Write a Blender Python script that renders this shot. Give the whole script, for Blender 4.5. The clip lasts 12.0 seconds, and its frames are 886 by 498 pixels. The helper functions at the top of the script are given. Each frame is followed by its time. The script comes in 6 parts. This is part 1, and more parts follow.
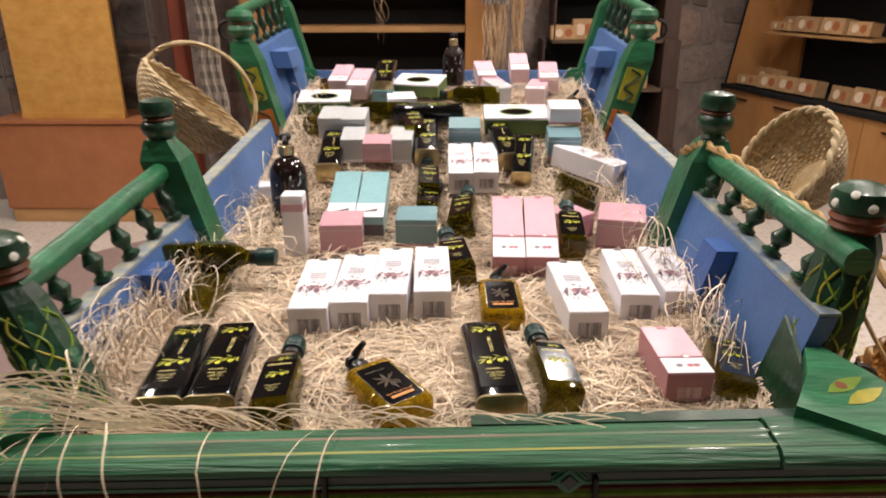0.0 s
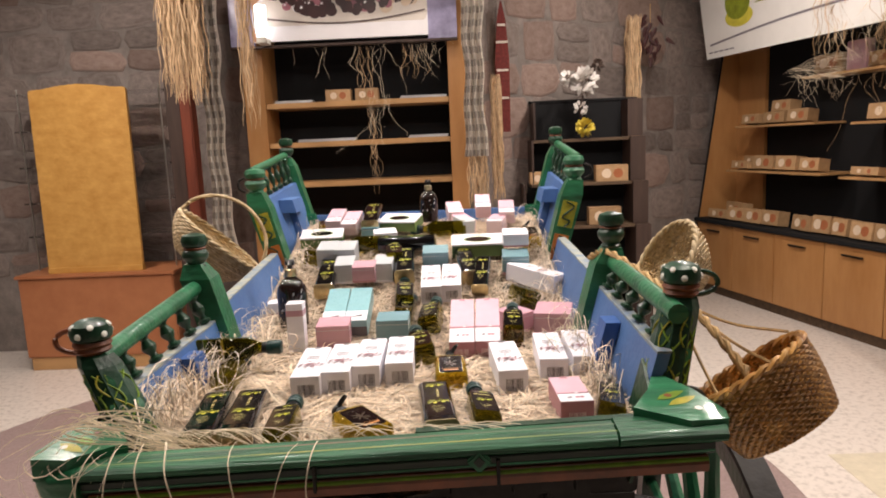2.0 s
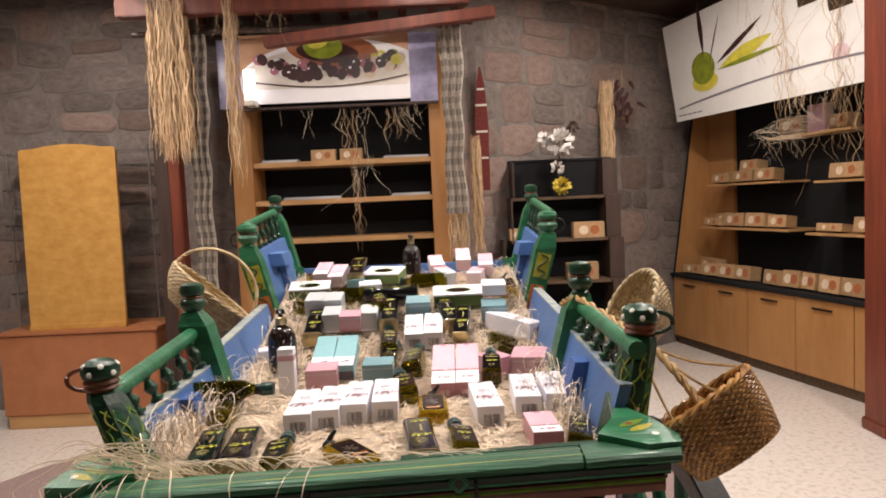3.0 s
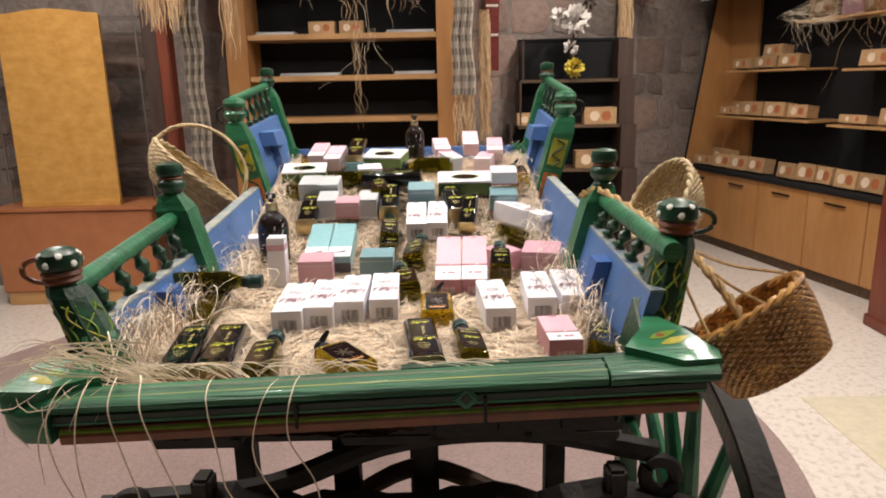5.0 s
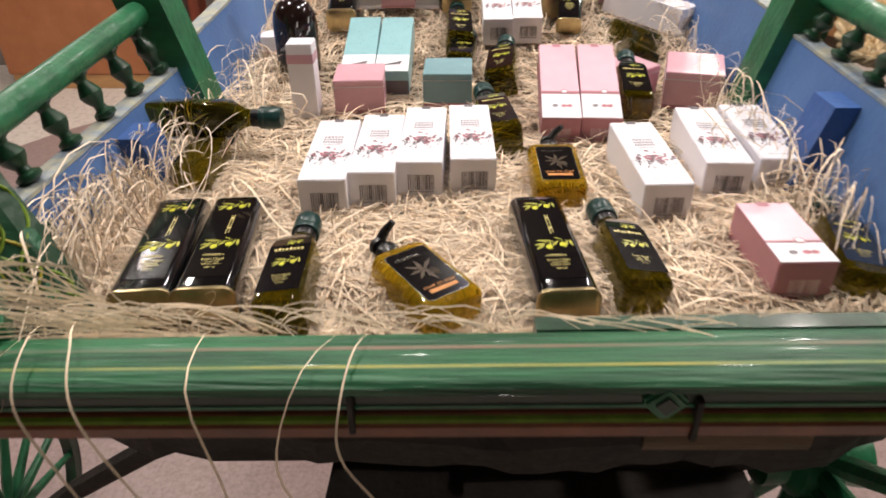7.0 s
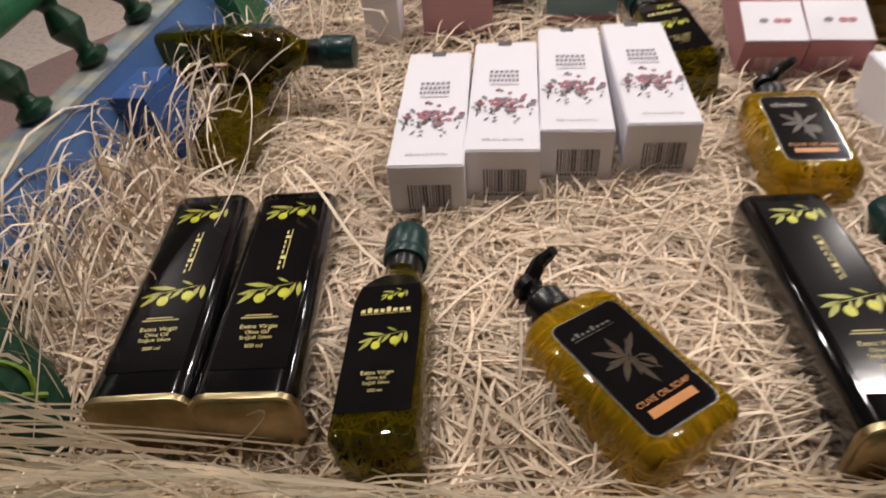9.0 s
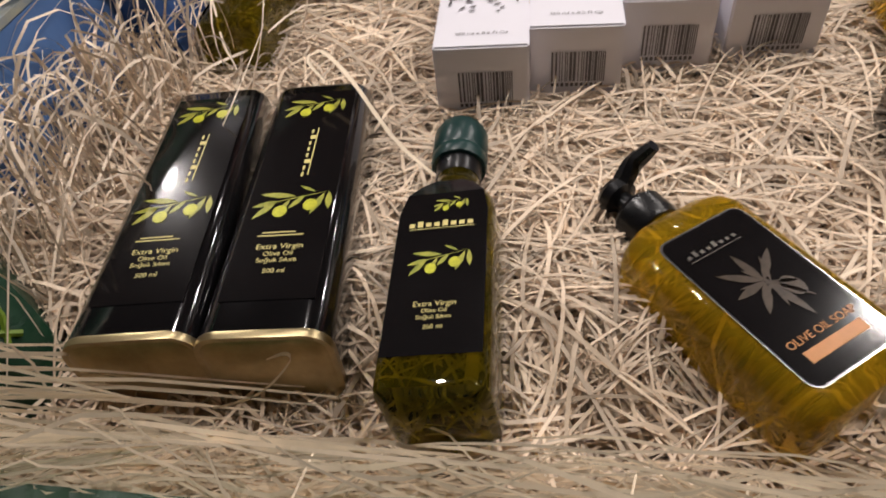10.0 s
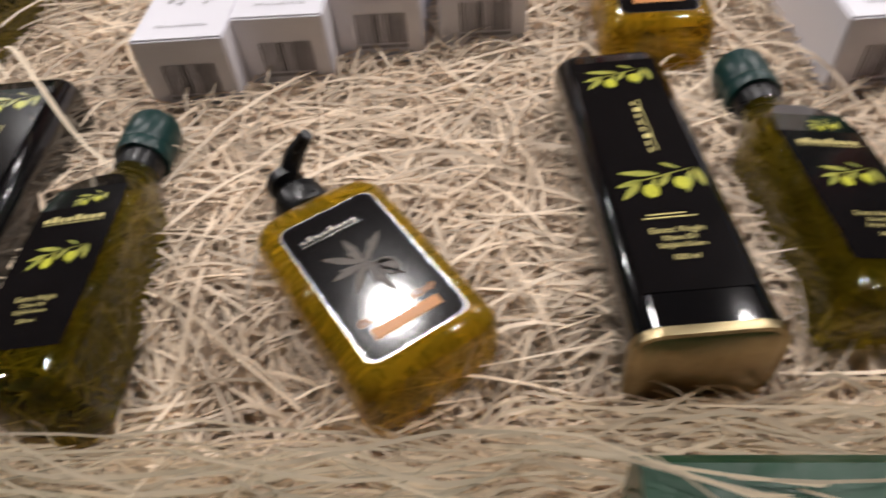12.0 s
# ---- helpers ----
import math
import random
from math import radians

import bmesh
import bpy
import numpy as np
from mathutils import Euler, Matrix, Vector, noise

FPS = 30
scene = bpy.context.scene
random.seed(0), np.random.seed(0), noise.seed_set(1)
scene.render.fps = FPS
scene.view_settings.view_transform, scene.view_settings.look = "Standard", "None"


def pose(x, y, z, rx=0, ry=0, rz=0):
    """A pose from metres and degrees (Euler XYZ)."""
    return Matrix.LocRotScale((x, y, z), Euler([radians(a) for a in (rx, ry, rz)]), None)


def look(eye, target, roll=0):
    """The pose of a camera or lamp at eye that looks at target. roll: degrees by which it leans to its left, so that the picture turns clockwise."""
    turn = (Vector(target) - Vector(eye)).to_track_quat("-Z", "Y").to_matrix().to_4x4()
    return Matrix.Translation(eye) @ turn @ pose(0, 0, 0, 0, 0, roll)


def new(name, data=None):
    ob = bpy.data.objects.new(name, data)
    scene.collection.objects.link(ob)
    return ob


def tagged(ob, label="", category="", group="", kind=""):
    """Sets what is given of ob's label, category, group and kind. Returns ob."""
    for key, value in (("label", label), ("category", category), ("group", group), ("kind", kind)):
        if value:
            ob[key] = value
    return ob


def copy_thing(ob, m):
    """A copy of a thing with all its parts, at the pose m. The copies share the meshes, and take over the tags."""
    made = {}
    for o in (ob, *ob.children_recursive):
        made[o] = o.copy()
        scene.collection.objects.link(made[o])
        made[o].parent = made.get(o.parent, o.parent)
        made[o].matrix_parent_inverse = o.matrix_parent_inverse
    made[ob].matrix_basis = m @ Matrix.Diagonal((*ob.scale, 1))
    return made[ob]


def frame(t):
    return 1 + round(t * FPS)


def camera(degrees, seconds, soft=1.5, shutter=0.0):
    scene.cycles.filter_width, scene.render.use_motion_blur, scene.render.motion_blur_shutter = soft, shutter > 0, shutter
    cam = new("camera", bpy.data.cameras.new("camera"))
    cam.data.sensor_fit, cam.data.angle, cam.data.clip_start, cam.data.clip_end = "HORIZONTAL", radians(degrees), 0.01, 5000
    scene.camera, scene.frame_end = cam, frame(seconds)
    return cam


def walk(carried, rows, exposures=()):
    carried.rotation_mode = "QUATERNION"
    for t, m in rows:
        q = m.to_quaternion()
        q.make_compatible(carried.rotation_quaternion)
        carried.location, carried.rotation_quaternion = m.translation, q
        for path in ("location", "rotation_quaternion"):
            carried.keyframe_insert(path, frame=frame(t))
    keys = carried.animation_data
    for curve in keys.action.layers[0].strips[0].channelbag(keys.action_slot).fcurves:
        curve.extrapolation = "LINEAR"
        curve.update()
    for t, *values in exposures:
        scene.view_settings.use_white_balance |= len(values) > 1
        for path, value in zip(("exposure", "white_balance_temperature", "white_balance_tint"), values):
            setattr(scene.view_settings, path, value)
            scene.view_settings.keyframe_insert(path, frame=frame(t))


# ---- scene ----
cam = camera(66.1, 12.0, soft=1.8, shutter=0.4)
PATH = [
    (0, (0.178, 0.157, 1.85), (0.141, 2.026, 1.138), -0.2),
    (0.5, (0.162, 0.058, 1.85), (0.106, 1.969, 1.263), -0.6),
    (1, (0.186, -0.014, 1.857), (0.161, 1.931, 1.392), -0.8),
    (1.5, (0.238, -0.096, 1.86), (0.211, 1.87, 1.49), -2.0),
    (2, (0.269, -0.219, 1.855), (0.227, 1.758, 1.553), -2.5),
    (2.5, (0.244, -0.324, 1.847), (0.27, 1.668, 1.665), -2.1),
    (2.7, (0.257, -0.346, 1.849), (0.274, 1.65, 1.714), -2.5),
    (4.3, (0.285, -0.327, 1.836), (0.343, 1.66, 1.617), -2.2),
    (4.5, (0.283, -0.297, 1.835), (0.354, 1.676, 1.515), -1.9),
    (5, (0.259, -0.175, 1.831), (0.262, 1.769, 1.363), -1.2),
    (5.5, (0.221, -0.047, 1.811), (0.307, 1.856, 1.201), -1.0),
    (6, (0.176, 0.049, 1.785), (0.256, 1.875, 0.974), -0.6),
    (6.5, (0.15, 0.175, 1.773), (0.148, 1.941, 0.835), -1.3),
    (7, (0.142, 0.317, 1.773), (0.06, 2.017, 0.723), -0.9),
    (7.2, (0.143, 0.37, 1.772), (0.032, 2.059, 0.707), -1.6),
    (8.8, (0.048, 0.595, 1.714), (-0.154, 2.148, 0.47), -3.3),
    (9, (0.041, 0.614, 1.7), (-0.197, 2.122, 0.409), -4.6),
    (9.5, (0.028, 0.659, 1.65), (-0.293, 2.091, 0.291), -8.7),
    (10, (0.01, 0.669, 1.632), (-0.297, 2.029, 0.197), -7.8),
    (10.5, (0.004, 0.686, 1.616), (-0.301, 2.026, 0.163), -8.2),
    (11, (0.01, 0.698, 1.612), (-0.35, 1.997, 0.134), -10.3),
    (11.2, (0.022, 0.692, 1.614), (-0.329, 1.983, 0.127), -10.3),
    (11.5, (0.08, 0.683, 1.612), (-0.293, 1.978, 0.133), -11.6),
    (12, (0.156, 0.676, 1.626), (-0.024, 2.018, 0.154), -6.4),
]
walk(cam, [(t, look(eye, target, roll)) for t, eye, target, roll in PATH],
     [(0.0, -0.70, 6700, 10), (2.5, -0.53, 6600, 10), (5.5, -0.54, 6500, 6), (7.0, -0.66, 6500, 9), (8.8, -1.27, 6400, 10), (10.0, -1.26, 6270, 10), (12.0, -1.22, 6050, 8)])

# ---- light: warm ceiling lamps of a windowless shop, none of them in view ----
world = bpy.data.worlds.new("world")
scene.world = world
world.use_nodes = True
world.node_tree.nodes["Background"].inputs[0].default_value = (1.0, 0.9, 0.8, 1)
world.node_tree.nodes["Background"].inputs[1].default_value = 0.006

CEIL = 3.95
# A few follow glints on the goods; the rest are added to brighten.
LAMPS = [(-0.75, 1.5, 62), (1.15, 1.3, 62), (-0.28, 2.5, 38), (1.7, 2.75, 42), (-2.6, 3.9, 85), (0.2, 4.6, 22), (2.2, 4.3, 70), (3.1, 1.9, 112), (-2.9, 1.6, 85), (0.2, -2.4, 20), (2.0, 5.5, 52), (-2.6, 5.0, 28)]


# ---- materials ----
def material(name, color, rough=0.5, metal=0.0, vary=0.15, scale=30.0, bump=0.0, bump_scale=200.0, coat=0.0, transmission=0.0, ior=1.45, island=0.0, per_object=0.0, second=None, stretch=(1, 1, 1), emit=0.0, edge=(0.3, 0.68)):
    m = bpy.data.materials.new(name)
    m.use_nodes = True
    nt = m.node_tree
    bsdf = nt.nodes["Principled BSDF"]
    bsdf.inputs["Roughness"].default_value = rough
    bsdf.inputs["Metallic"].default_value = metal
    bsdf.inputs["Coat Weight"].default_value = coat
    bsdf.inputs["Coat Roughness"].default_value = 0.08
    bsdf.inputs["Transmission Weight"].default_value = transmission
    bsdf.inputs["IOR"].default_value = ior
    co = nt.nodes.new("ShaderNodeTexCoord")
    mp = nt.nodes.new("ShaderNodeMapping")
    mp.inputs["Scale"].default_value = stretch
    nt.links.new(co.outputs["Object"], mp.inputs["Vector"])
    big = nt.nodes.new("ShaderNodeTexNoise")
    big.inputs["Scale"].default_value = scale
    big.inputs["Detail"].default_value = 6
    big.inputs["Roughness"].default_value = 0.65
    nt.links.new(mp.outputs["Vector"], big.inputs["Vector"])
    ramp = nt.nodes.new("ShaderNodeValToRGB")
    lo = tuple(max(0.0, c * (1 - vary)) for c in color) if second is None else second
    hi = tuple(min(1.0, c * (1 + vary * 0.6)) for c in color) if second is None else color
    ramp.color_ramp.elements[0].position, ramp.color_ramp.elements[1].position = edge
    ramp.color_ramp.elements[0].color = (*lo, 1)
    ramp.color_ramp.elements[1].color = (*hi, 1)
    nt.links.new(big.outputs["Fac"], ramp.inputs["Fac"])
    out = ramp.outputs["Color"]
    for amount, kind in ((island, "island"), (per_object, "object")):
        if amount:
            if kind == "island":
                src = nt.nodes.new("ShaderNodeNewGeometry").outputs["Random Per Island"]
            else:
                src = nt.nodes.new("ShaderNodeObjectInfo").outputs["Random"]
            mr = nt.nodes.new("ShaderNodeMapRange")
            mr.inputs["To Min"].default_value = 1 - amount
            mr.inputs["To Max"].default_value = 1 + amount * 0.7
            nt.links.new(src, mr.inputs["Value"])
            hsv = nt.nodes.new("ShaderNodeHueSaturation")
            nt.links.new(mr.outputs["Result"], hsv.inputs["Value"])
            nt.links.new(out, hsv.inputs["Color"])
            out = hsv.outputs["Color"]
    nt.links.new(out, bsdf.inputs["Base Color"])
    fine = nt.nodes.new("ShaderNodeTexNoise")
    fine.inputs["Scale"].default_value = bump_scale
    fine.inputs["Detail"].default_value = 4
    nt.links.new(mp.outputs["Vector"], fine.inputs["Vector"])
    rr = nt.nodes.new("ShaderNodeMapRange")
    rr.inputs["To Min"].default_value = max(0.02, rough * 0.85)
    rr.inputs["To Max"].default_value = min(1.0, rough * 1.2)
    nt.links.new(fine.outputs["Fac"], rr.inputs["Value"])
    nt.links.new(rr.outputs["Result"], bsdf.inputs["Roughness"])
    if bump:
        bn = nt.nodes.new("ShaderNodeBump")
        bn.inputs["Strength"].default_value = bump
        bn.inputs["Distance"].default_value = 0.01
        nt.links.new(fine.outputs["Fac"], bn.inputs["Height"])
        nt.links.new(bn.outputs["Normal"], bsdf.inputs["Normal"])
    if emit:
        bsdf.inputs["Emission Color"].default_value = (*color, 1)
        bsdf.inputs["Emission Strength"].default_value = emit
    return m


M = {
    "straw": material("straw", (0.89, 0.74, 0.565), 0.5, vary=0.25, scale=25, island=0.42, second=(0.63, 0.49, 0.35)),
    "straw_pale": material("straw_pale", (0.86, 0.72, 0.53), 0.5, vary=0.2, scale=25, island=0.25),
    "straw_white": material("straw_white", (0.86, 0.72, 0.56), 0.5, vary=0.2, scale=25, island=0.3),
    "raffia": material("raffia", (0.66, 0.46, 0.27), 0.6, vary=0.3, scale=12, island=0.4, second=(0.46, 0.29, 0.15)),
    # Far darker than the fibres: shade in the gaps put into the colour.
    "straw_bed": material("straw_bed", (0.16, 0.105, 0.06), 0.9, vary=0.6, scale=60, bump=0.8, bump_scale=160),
    "green": material("green_paint", (0.025, 0.175, 0.075), 0.38, vary=0.45, scale=11, bump=0.25, bump_scale=45, coat=0.12, stretch=(0.6, 2, 2), second=(0.01, 0.075, 0.032)),
    "green_worn": material("worn_green_paint", (0.026, 0.15, 0.062), 0.42, scale=14, bump=0.4, bump_scale=34, coat=0.05, stretch=(0.13, 7, 7), second=(0.006, 0.055, 0.022), edge=(0.40, 0.62)),
    "faded_yellow": material("faded_yellow_line", (0.30, 0.30, 0.06), 0.45, scale=9, stretch=(0.6, 3, 3), second=(0.035, 0.16, 0.07)),
    "faded_red": material("faded_red_line", (0.22, 0.13, 0.09), 0.45, scale=9, stretch=(0.6, 3, 3), second=(0.03, 0.16, 0.08)),
    "green_dark": material("dark_green_paint", (0.010, 0.058, 0.026), 0.36, vary=0.5, scale=14, bump=0.2, bump_scale=60, coat=0.2, second=(0.004, 0.022, 0.010)),
    "blue": material("blue_paint", (0.09, 0.19, 0.42), 0.45, vary=0.35, scale=7, bump=0.1, bump_scale=90, second=(0.065, 0.14, 0.34)),
    "blue_dark": material("deep_blue_paint", (0.04, 0.11, 0.33), 0.45, vary=0.3, scale=9, bump=0.1, bump_scale=90),
    "worn_edge": material("worn_pale_edge", (0.36, 0.35, 0.25), 0.6, vary=0.4, scale=30, second=(0.10, 0.17, 0.28)),
    "black_paint": material("black_paint", (0.008, 0.012, 0.009), 0.35, vary=0.5, scale=12, second=(0.015, 0.03, 0.012), coat=0.2),
    "yellow_paint": material("yellow_paint", (0.45, 0.36, 0.03), 0.45, vary=0.4, scale=30, second=(0.16, 0.2, 0.02)),
    "lime_paint": material("lime_paint", (0.16, 0.26, 0.02), 0.45, vary=0.4, scale=30),
    "red_paint": material("red_brown_paint", (0.22, 0.06, 0.02), 0.45, vary=0.4, scale=14, second=(0.09, 0.03, 0.012)),
    "orange_paint": material("orange_paint", (0.42, 0.13, 0.02), 0.45, vary=0.4, scale=18),
    "white_paint": material("white_paint", (0.75, 0.73, 0.66), 0.4, vary=0.2, scale=30),
    "iron": material("dark_iron_wood", (0.016, 0.011, 0.008), 0.65, vary=0.5, scale=12, bump=0.3, bump_scale=50),
    "old_wood": material("old_brown_wood", (0.10, 0.06, 0.032), 0.6, vary=0.5, scale=8, bump=0.3, bump_scale=60, stretch=(0.3, 3, 3)),
    "tin_black": material("black_lacquer", (0.004, 0.004, 0.0045), 0.09, vary=0.2, scale=20, coat=0.6),
    "label_black": material("black_label", (0.006, 0.0055, 0.006), 0.11, vary=0.3, scale=30, coat=0.8),
    "gold_tin": material("gold_tinplate", (0.44, 0.355, 0.20), 0.30, metal=1.0, vary=0.3, scale=40),
    "silver": material("silver_edge", (0.75, 0.72, 0.66), 0.2, metal=1.0, vary=0.1),
    "oil": material("olive_oil_glass", (0.28, 0.225, 0.008), 0.03, transmission=0.93, vary=0.1, scale=10, second=(0.18, 0.148, 0.005)),
    "oil_dark": material("dark_oil_glass", (0.20, 0.18, 0.02), 0.03, transmission=0.85, vary=0.1, scale=10),
    "soap": material("amber_soap_plastic", (0.74, 0.47, 0.018), 0.05, transmission=0.84, vary=0.08, scale=10, ior=1.4),
    "cap_green": material("dark_green_cap", (0.006, 0.034, 0.032), 0.3, vary=0.2, scale=60),
    "plastic_black": material("black_plastic", (0.006, 0.006, 0.007), 0.28, vary=0.2),
    "bottle_brown": material("dark_brown_bottle", (0.014, 0.007, 0.006), 0.1, vary=0.3, coat=0.5),
    "leaf": material("printed_olive_leaf", (0.50, 0.46, 0.07), 0.3, vary=0.35, scale=260, second=(0.20, 0.24, 0.04)),
    "olive": material("printed_olive", (0.55, 0.55, 0.04), 0.3, vary=0.3, scale=200),
    "gold_print": material("printed_gold", (0.68, 0.58, 0.22), 0.35, vary=0.1),
    "bronze_print": material("printed_bronze", (0.07, 0.046, 0.028), 0.3, vary=0.4, scale=220, second=(0.03, 0.02, 0.012)),
    "orange_print": material("printed_orange", (0.62, 0.27, 0.09), 0.3, vary=0.2),
    "carton": material("white_carton", (0.79, 0.775, 0.83), 0.42, vary=0.04, scale=8),
    "carton_grey": material("pale_grey_carton", (0.52, 0.54, 0.56), 0.3, vary=0.08, scale=12),
    "ink": material("grey_ink", (0.12, 0.11, 0.12), 0.5, vary=0.1),
    "ink_soft": material("soft_grey_ink", (0.24, 0.22, 0.25), 0.5, vary=0.2, scale=200),
    "rose_ink": material("rose_ink", (0.42, 0.16, 0.20), 0.5, vary=0.4, scale=220, island=0.3),
    "pink": material("pink_carton", (0.72, 0.45, 0.53), 0.32, vary=0.1, scale=12),
    "pale_pink": material("pale_pink_carton", (0.78, 0.60, 0.63), 0.32, vary=0.1, scale=12),
    "rose": material("dusky_rose_carton", (0.45, 0.20, 0.235), 0.35, vary=0.1, scale=12),
    "mauve": material("mauve_carton", (0.60, 0.35, 0.41), 0.25, vary=0.1, scale=12),
    "teal": material("teal_carton", (0.25, 0.46, 0.50), 0.28, vary=0.1, scale=12),
    "teal_dark": material("slate_teal_carton", (0.19, 0.33, 0.37), 0.25, vary=0.12, scale=12),
    "box_green": material("olive_green_carton", (0.13, 0.20, 0.06), 0.4, vary=0.15, scale=20),
    "wicker": material("pale_wicker", (0.66, 0.53, 0.34), 0.55, vary=0.3, scale=40, island=0.3, second=(0.42, 0.28, 0.12)),
    "wicker_brown": material("varnished_brown_wicker", (0.66, 0.36, 0.11), 0.28, vary=0.5, scale=26, island=0.4, second=(0.22, 0.085, 0.02), coat=0.6),
    "rope": material("twisted_rope", (0.46, 0.29, 0.12), 0.7, vary=0.4, scale=80),
    "stone": material("grey_wall_stone", (0.275, 0.225, 0.200), 0.9, vary=0.45, scale=5, bump=0.6, bump_scale=16, per_object=0.30, second=(0.135, 0.105, 0.092)),
    "stone_warm": material("reddish_wall_stone", (0.30, 0.222, 0.19), 0.9, vary=0.4, scale=5, bump=0.6, bump_scale=16, per_object=0.30, second=(0.19, 0.125, 0.10)),
    "mortar": material("mortar", (0.225, 0.190, 0.170), 0.95, vary=0.35, scale=6, bump=0.6, bump_scale=40),
    "plaster": material("dark_plaster", (0.15, 0.125, 0.11), 0.9, vary=0.3, scale=3, bump=0.3, bump_scale=30),
    "floor": material("speckled_floor", (0.68, 0.61, 0.55), 0.35, vary=0.2, scale=24, bump=0.03, second=(0.46, 0.40, 0.355), edge=(0.32, 0.52)),
    "floor_round": material("mauve_floor_disc", (0.36, 0.265, 0.25), 0.4, vary=0.25, scale=70, second=(0.23, 0.165, 0.155)),
    "floor_patch": material("beige_floor_patch", (0.62, 0.55, 0.42), 0.4, vary=0.15, scale=12),
    "oak": material("orange_oak_veneer", (0.46, 0.235, 0.09), 0.35, vary=0.25, scale=5, stretch=(1, 1, 0.25), bump=0.05, second=(0.36, 0.165, 0.055)),
    "oak_edge": material("light_wood_shelf", (0.46, 0.26, 0.11), 0.4, vary=0.25, scale=6, stretch=(0.3, 1, 1)),
    "ply": material("yellow_wood_board", (0.60, 0.33, 0.09), 0.4, vary=0.25, scale=7, stretch=(1.0, 1, 1.6), bump=0.35, bump_scale=14, second=(0.44, 0.215, 0.048)),
    "terracotta": material("terracotta_plinth", (0.42, 0.165, 0.07), 0.5, vary=0.25, scale=4, second=(0.33, 0.12, 0.05)),
    "red_wood": material("red_stained_wood", (0.21, 0.05, 0.025), 0.4, vary=0.45, scale=5, stretch=(3, 3, 0.3), second=(0.10, 0.025, 0.015)),
    "dark_wood": material("dark_stained_wood", (0.055, 0.032, 0.024), 0.5, vary=0.4, scale=6, stretch=(3, 3, 0.3)),
    "black_back": material("black_backing", (0.0035, 0.0035, 0.0045), 0.85, vary=0.3, scale=8),
    "kraft": material("kraft_board", (0.44, 0.27, 0.135), 0.6, vary=0.2, scale=18, per_object=0.22),
    "glass": material("clear_glass", (0.95, 0.97, 0.96), 0.03, transmission=1.0, vary=0.0),
    "sign": material("white_sign_film", (0.90, 0.88, 0.84), 0.3, vary=0.05, scale=4),
    "sign_lit": material("lit_sign_film", (0.82, 0.78, 0.78), 0.3, vary=0.05, scale=4, emit=0.12),
    "sign_side": material("lavender_sign_side", (0.36, 0.33, 0.48), 0.15, vary=0.4, scale=6, emit=0.08),
    "sign_tan": material("tan_print", (0.50, 0.27, 0.15), 0.35, vary=0.2, scale=5),
    "sign_pale": material("pale_dish_print", (0.74, 0.66, 0.58), 0.35, vary=0.15, scale=5, emit=0.06),
    "sign_brown": material("terracotta_print", (0.36, 0.12, 0.05), 0.35, vary=0.25, scale=6),
    "sign_cream": material("cream_print", (0.72, 0.57, 0.42), 0.35, vary=0.15, scale=6),
    "sign_olive": material("green_olive_print", (0.27, 0.32, 0.03), 0.35, vary=0.4, scale=9),
    "sign_dark": material("dark_olive_print", (0.055, 0.02, 0.02), 0.35, vary=0.4, scale=12),
    "sign_yellow": material("yellow_print", (0.72, 0.64, 0.08), 0.35, vary=0.3, scale=6),
    "tube_light": material("tube_light", (1.0, 0.97, 1.0), 0.4, emit=5.0, vary=0),
    "lamp_glow": material("lamp_glow", (1.0, 0.85, 0.68), 0.4, emit=6.0, vary=0),
    "cloth_light": material("cream_cloth", (0.70, 0.64, 0.56), 0.9, vary=0.15, scale=60),
    "cloth_dark": material("grey_brown_cloth", (0.42, 0.375, 0.33), 0.9, vary=0.2, scale=60),
    "red_cloth": material("red_woven_cloth", (0.16, 0.03, 0.026), 0.9, vary=0.4, scale=40),
    "ceiling": material("brown_ceiling_boards", (0.06, 0.034, 0.022), 0.7, vary=0.35, scale=3, stretch=(0.3, 3, 3)),
    "flower_white": material("white_cloth_flower", (0.66, 0.62, 0.58), 0.7, vary=0.3, scale=40),
    "flower_yellow": material("yellow_cloth_flower", (0.62, 0.48, 0.06), 0.6, vary=0.3, scale=40),
    "steel": material("brushed_steel", (0.5, 0.47, 0.43), 0.3, metal=1.0, vary=0.1),
}


# ---- small mesh kit ----
def part(name, bm, mat, parent=None, label="", smooth=False):
    me = bpy.data.meshes.new(name)
    bm.normal_update()
    bm.to_mesh(me)
    bm.free()
    for m in (mat if isinstance(mat, (list, tuple)) else [mat]):
        me.materials.append(M[m])
    if smooth:
        me.polygons.foreach_set("use_smooth", [True] * len(me.polygons))
        me.set_sharp_from_angle(angle=radians(38))
    ob = new(name, me)
    if parent is not None:
        ob.parent = parent
    if label:
        ob["label"] = label
    return ob


def thing(name, label, category, group="", kind=""):
    return tagged(new(name), label, category, group, kind)


def slab(bm, x0, x1, y0, y1, z0, z1, bevel=0.0, mi=0, m=None):
    fresh = bmesh.ops.create_cube(bm, size=1.0)["verts"]
    for v in fresh:
        v.co = Vector(((x0 + x1) / 2 + v.co.x * (x1 - x0), (y0 + y1) / 2 + v.co.y * (y1 - y0), (z0 + z1) / 2 + v.co.z * (z1 - z0)))
        if m is not None:
            v.co = m @ v.co
    faces = {f for v in fresh for f in v.link_faces}
    for f in faces:
        f.material_index = mi
    if bevel:
        edges = {e for v in fresh for e in v.link_edges}
        r = bmesh.ops.bevel(bm, geom=list(edges), offset=bevel, segments=2, affect="EDGES")
        for f in r["faces"]:
            f.material_index = mi
    return bm


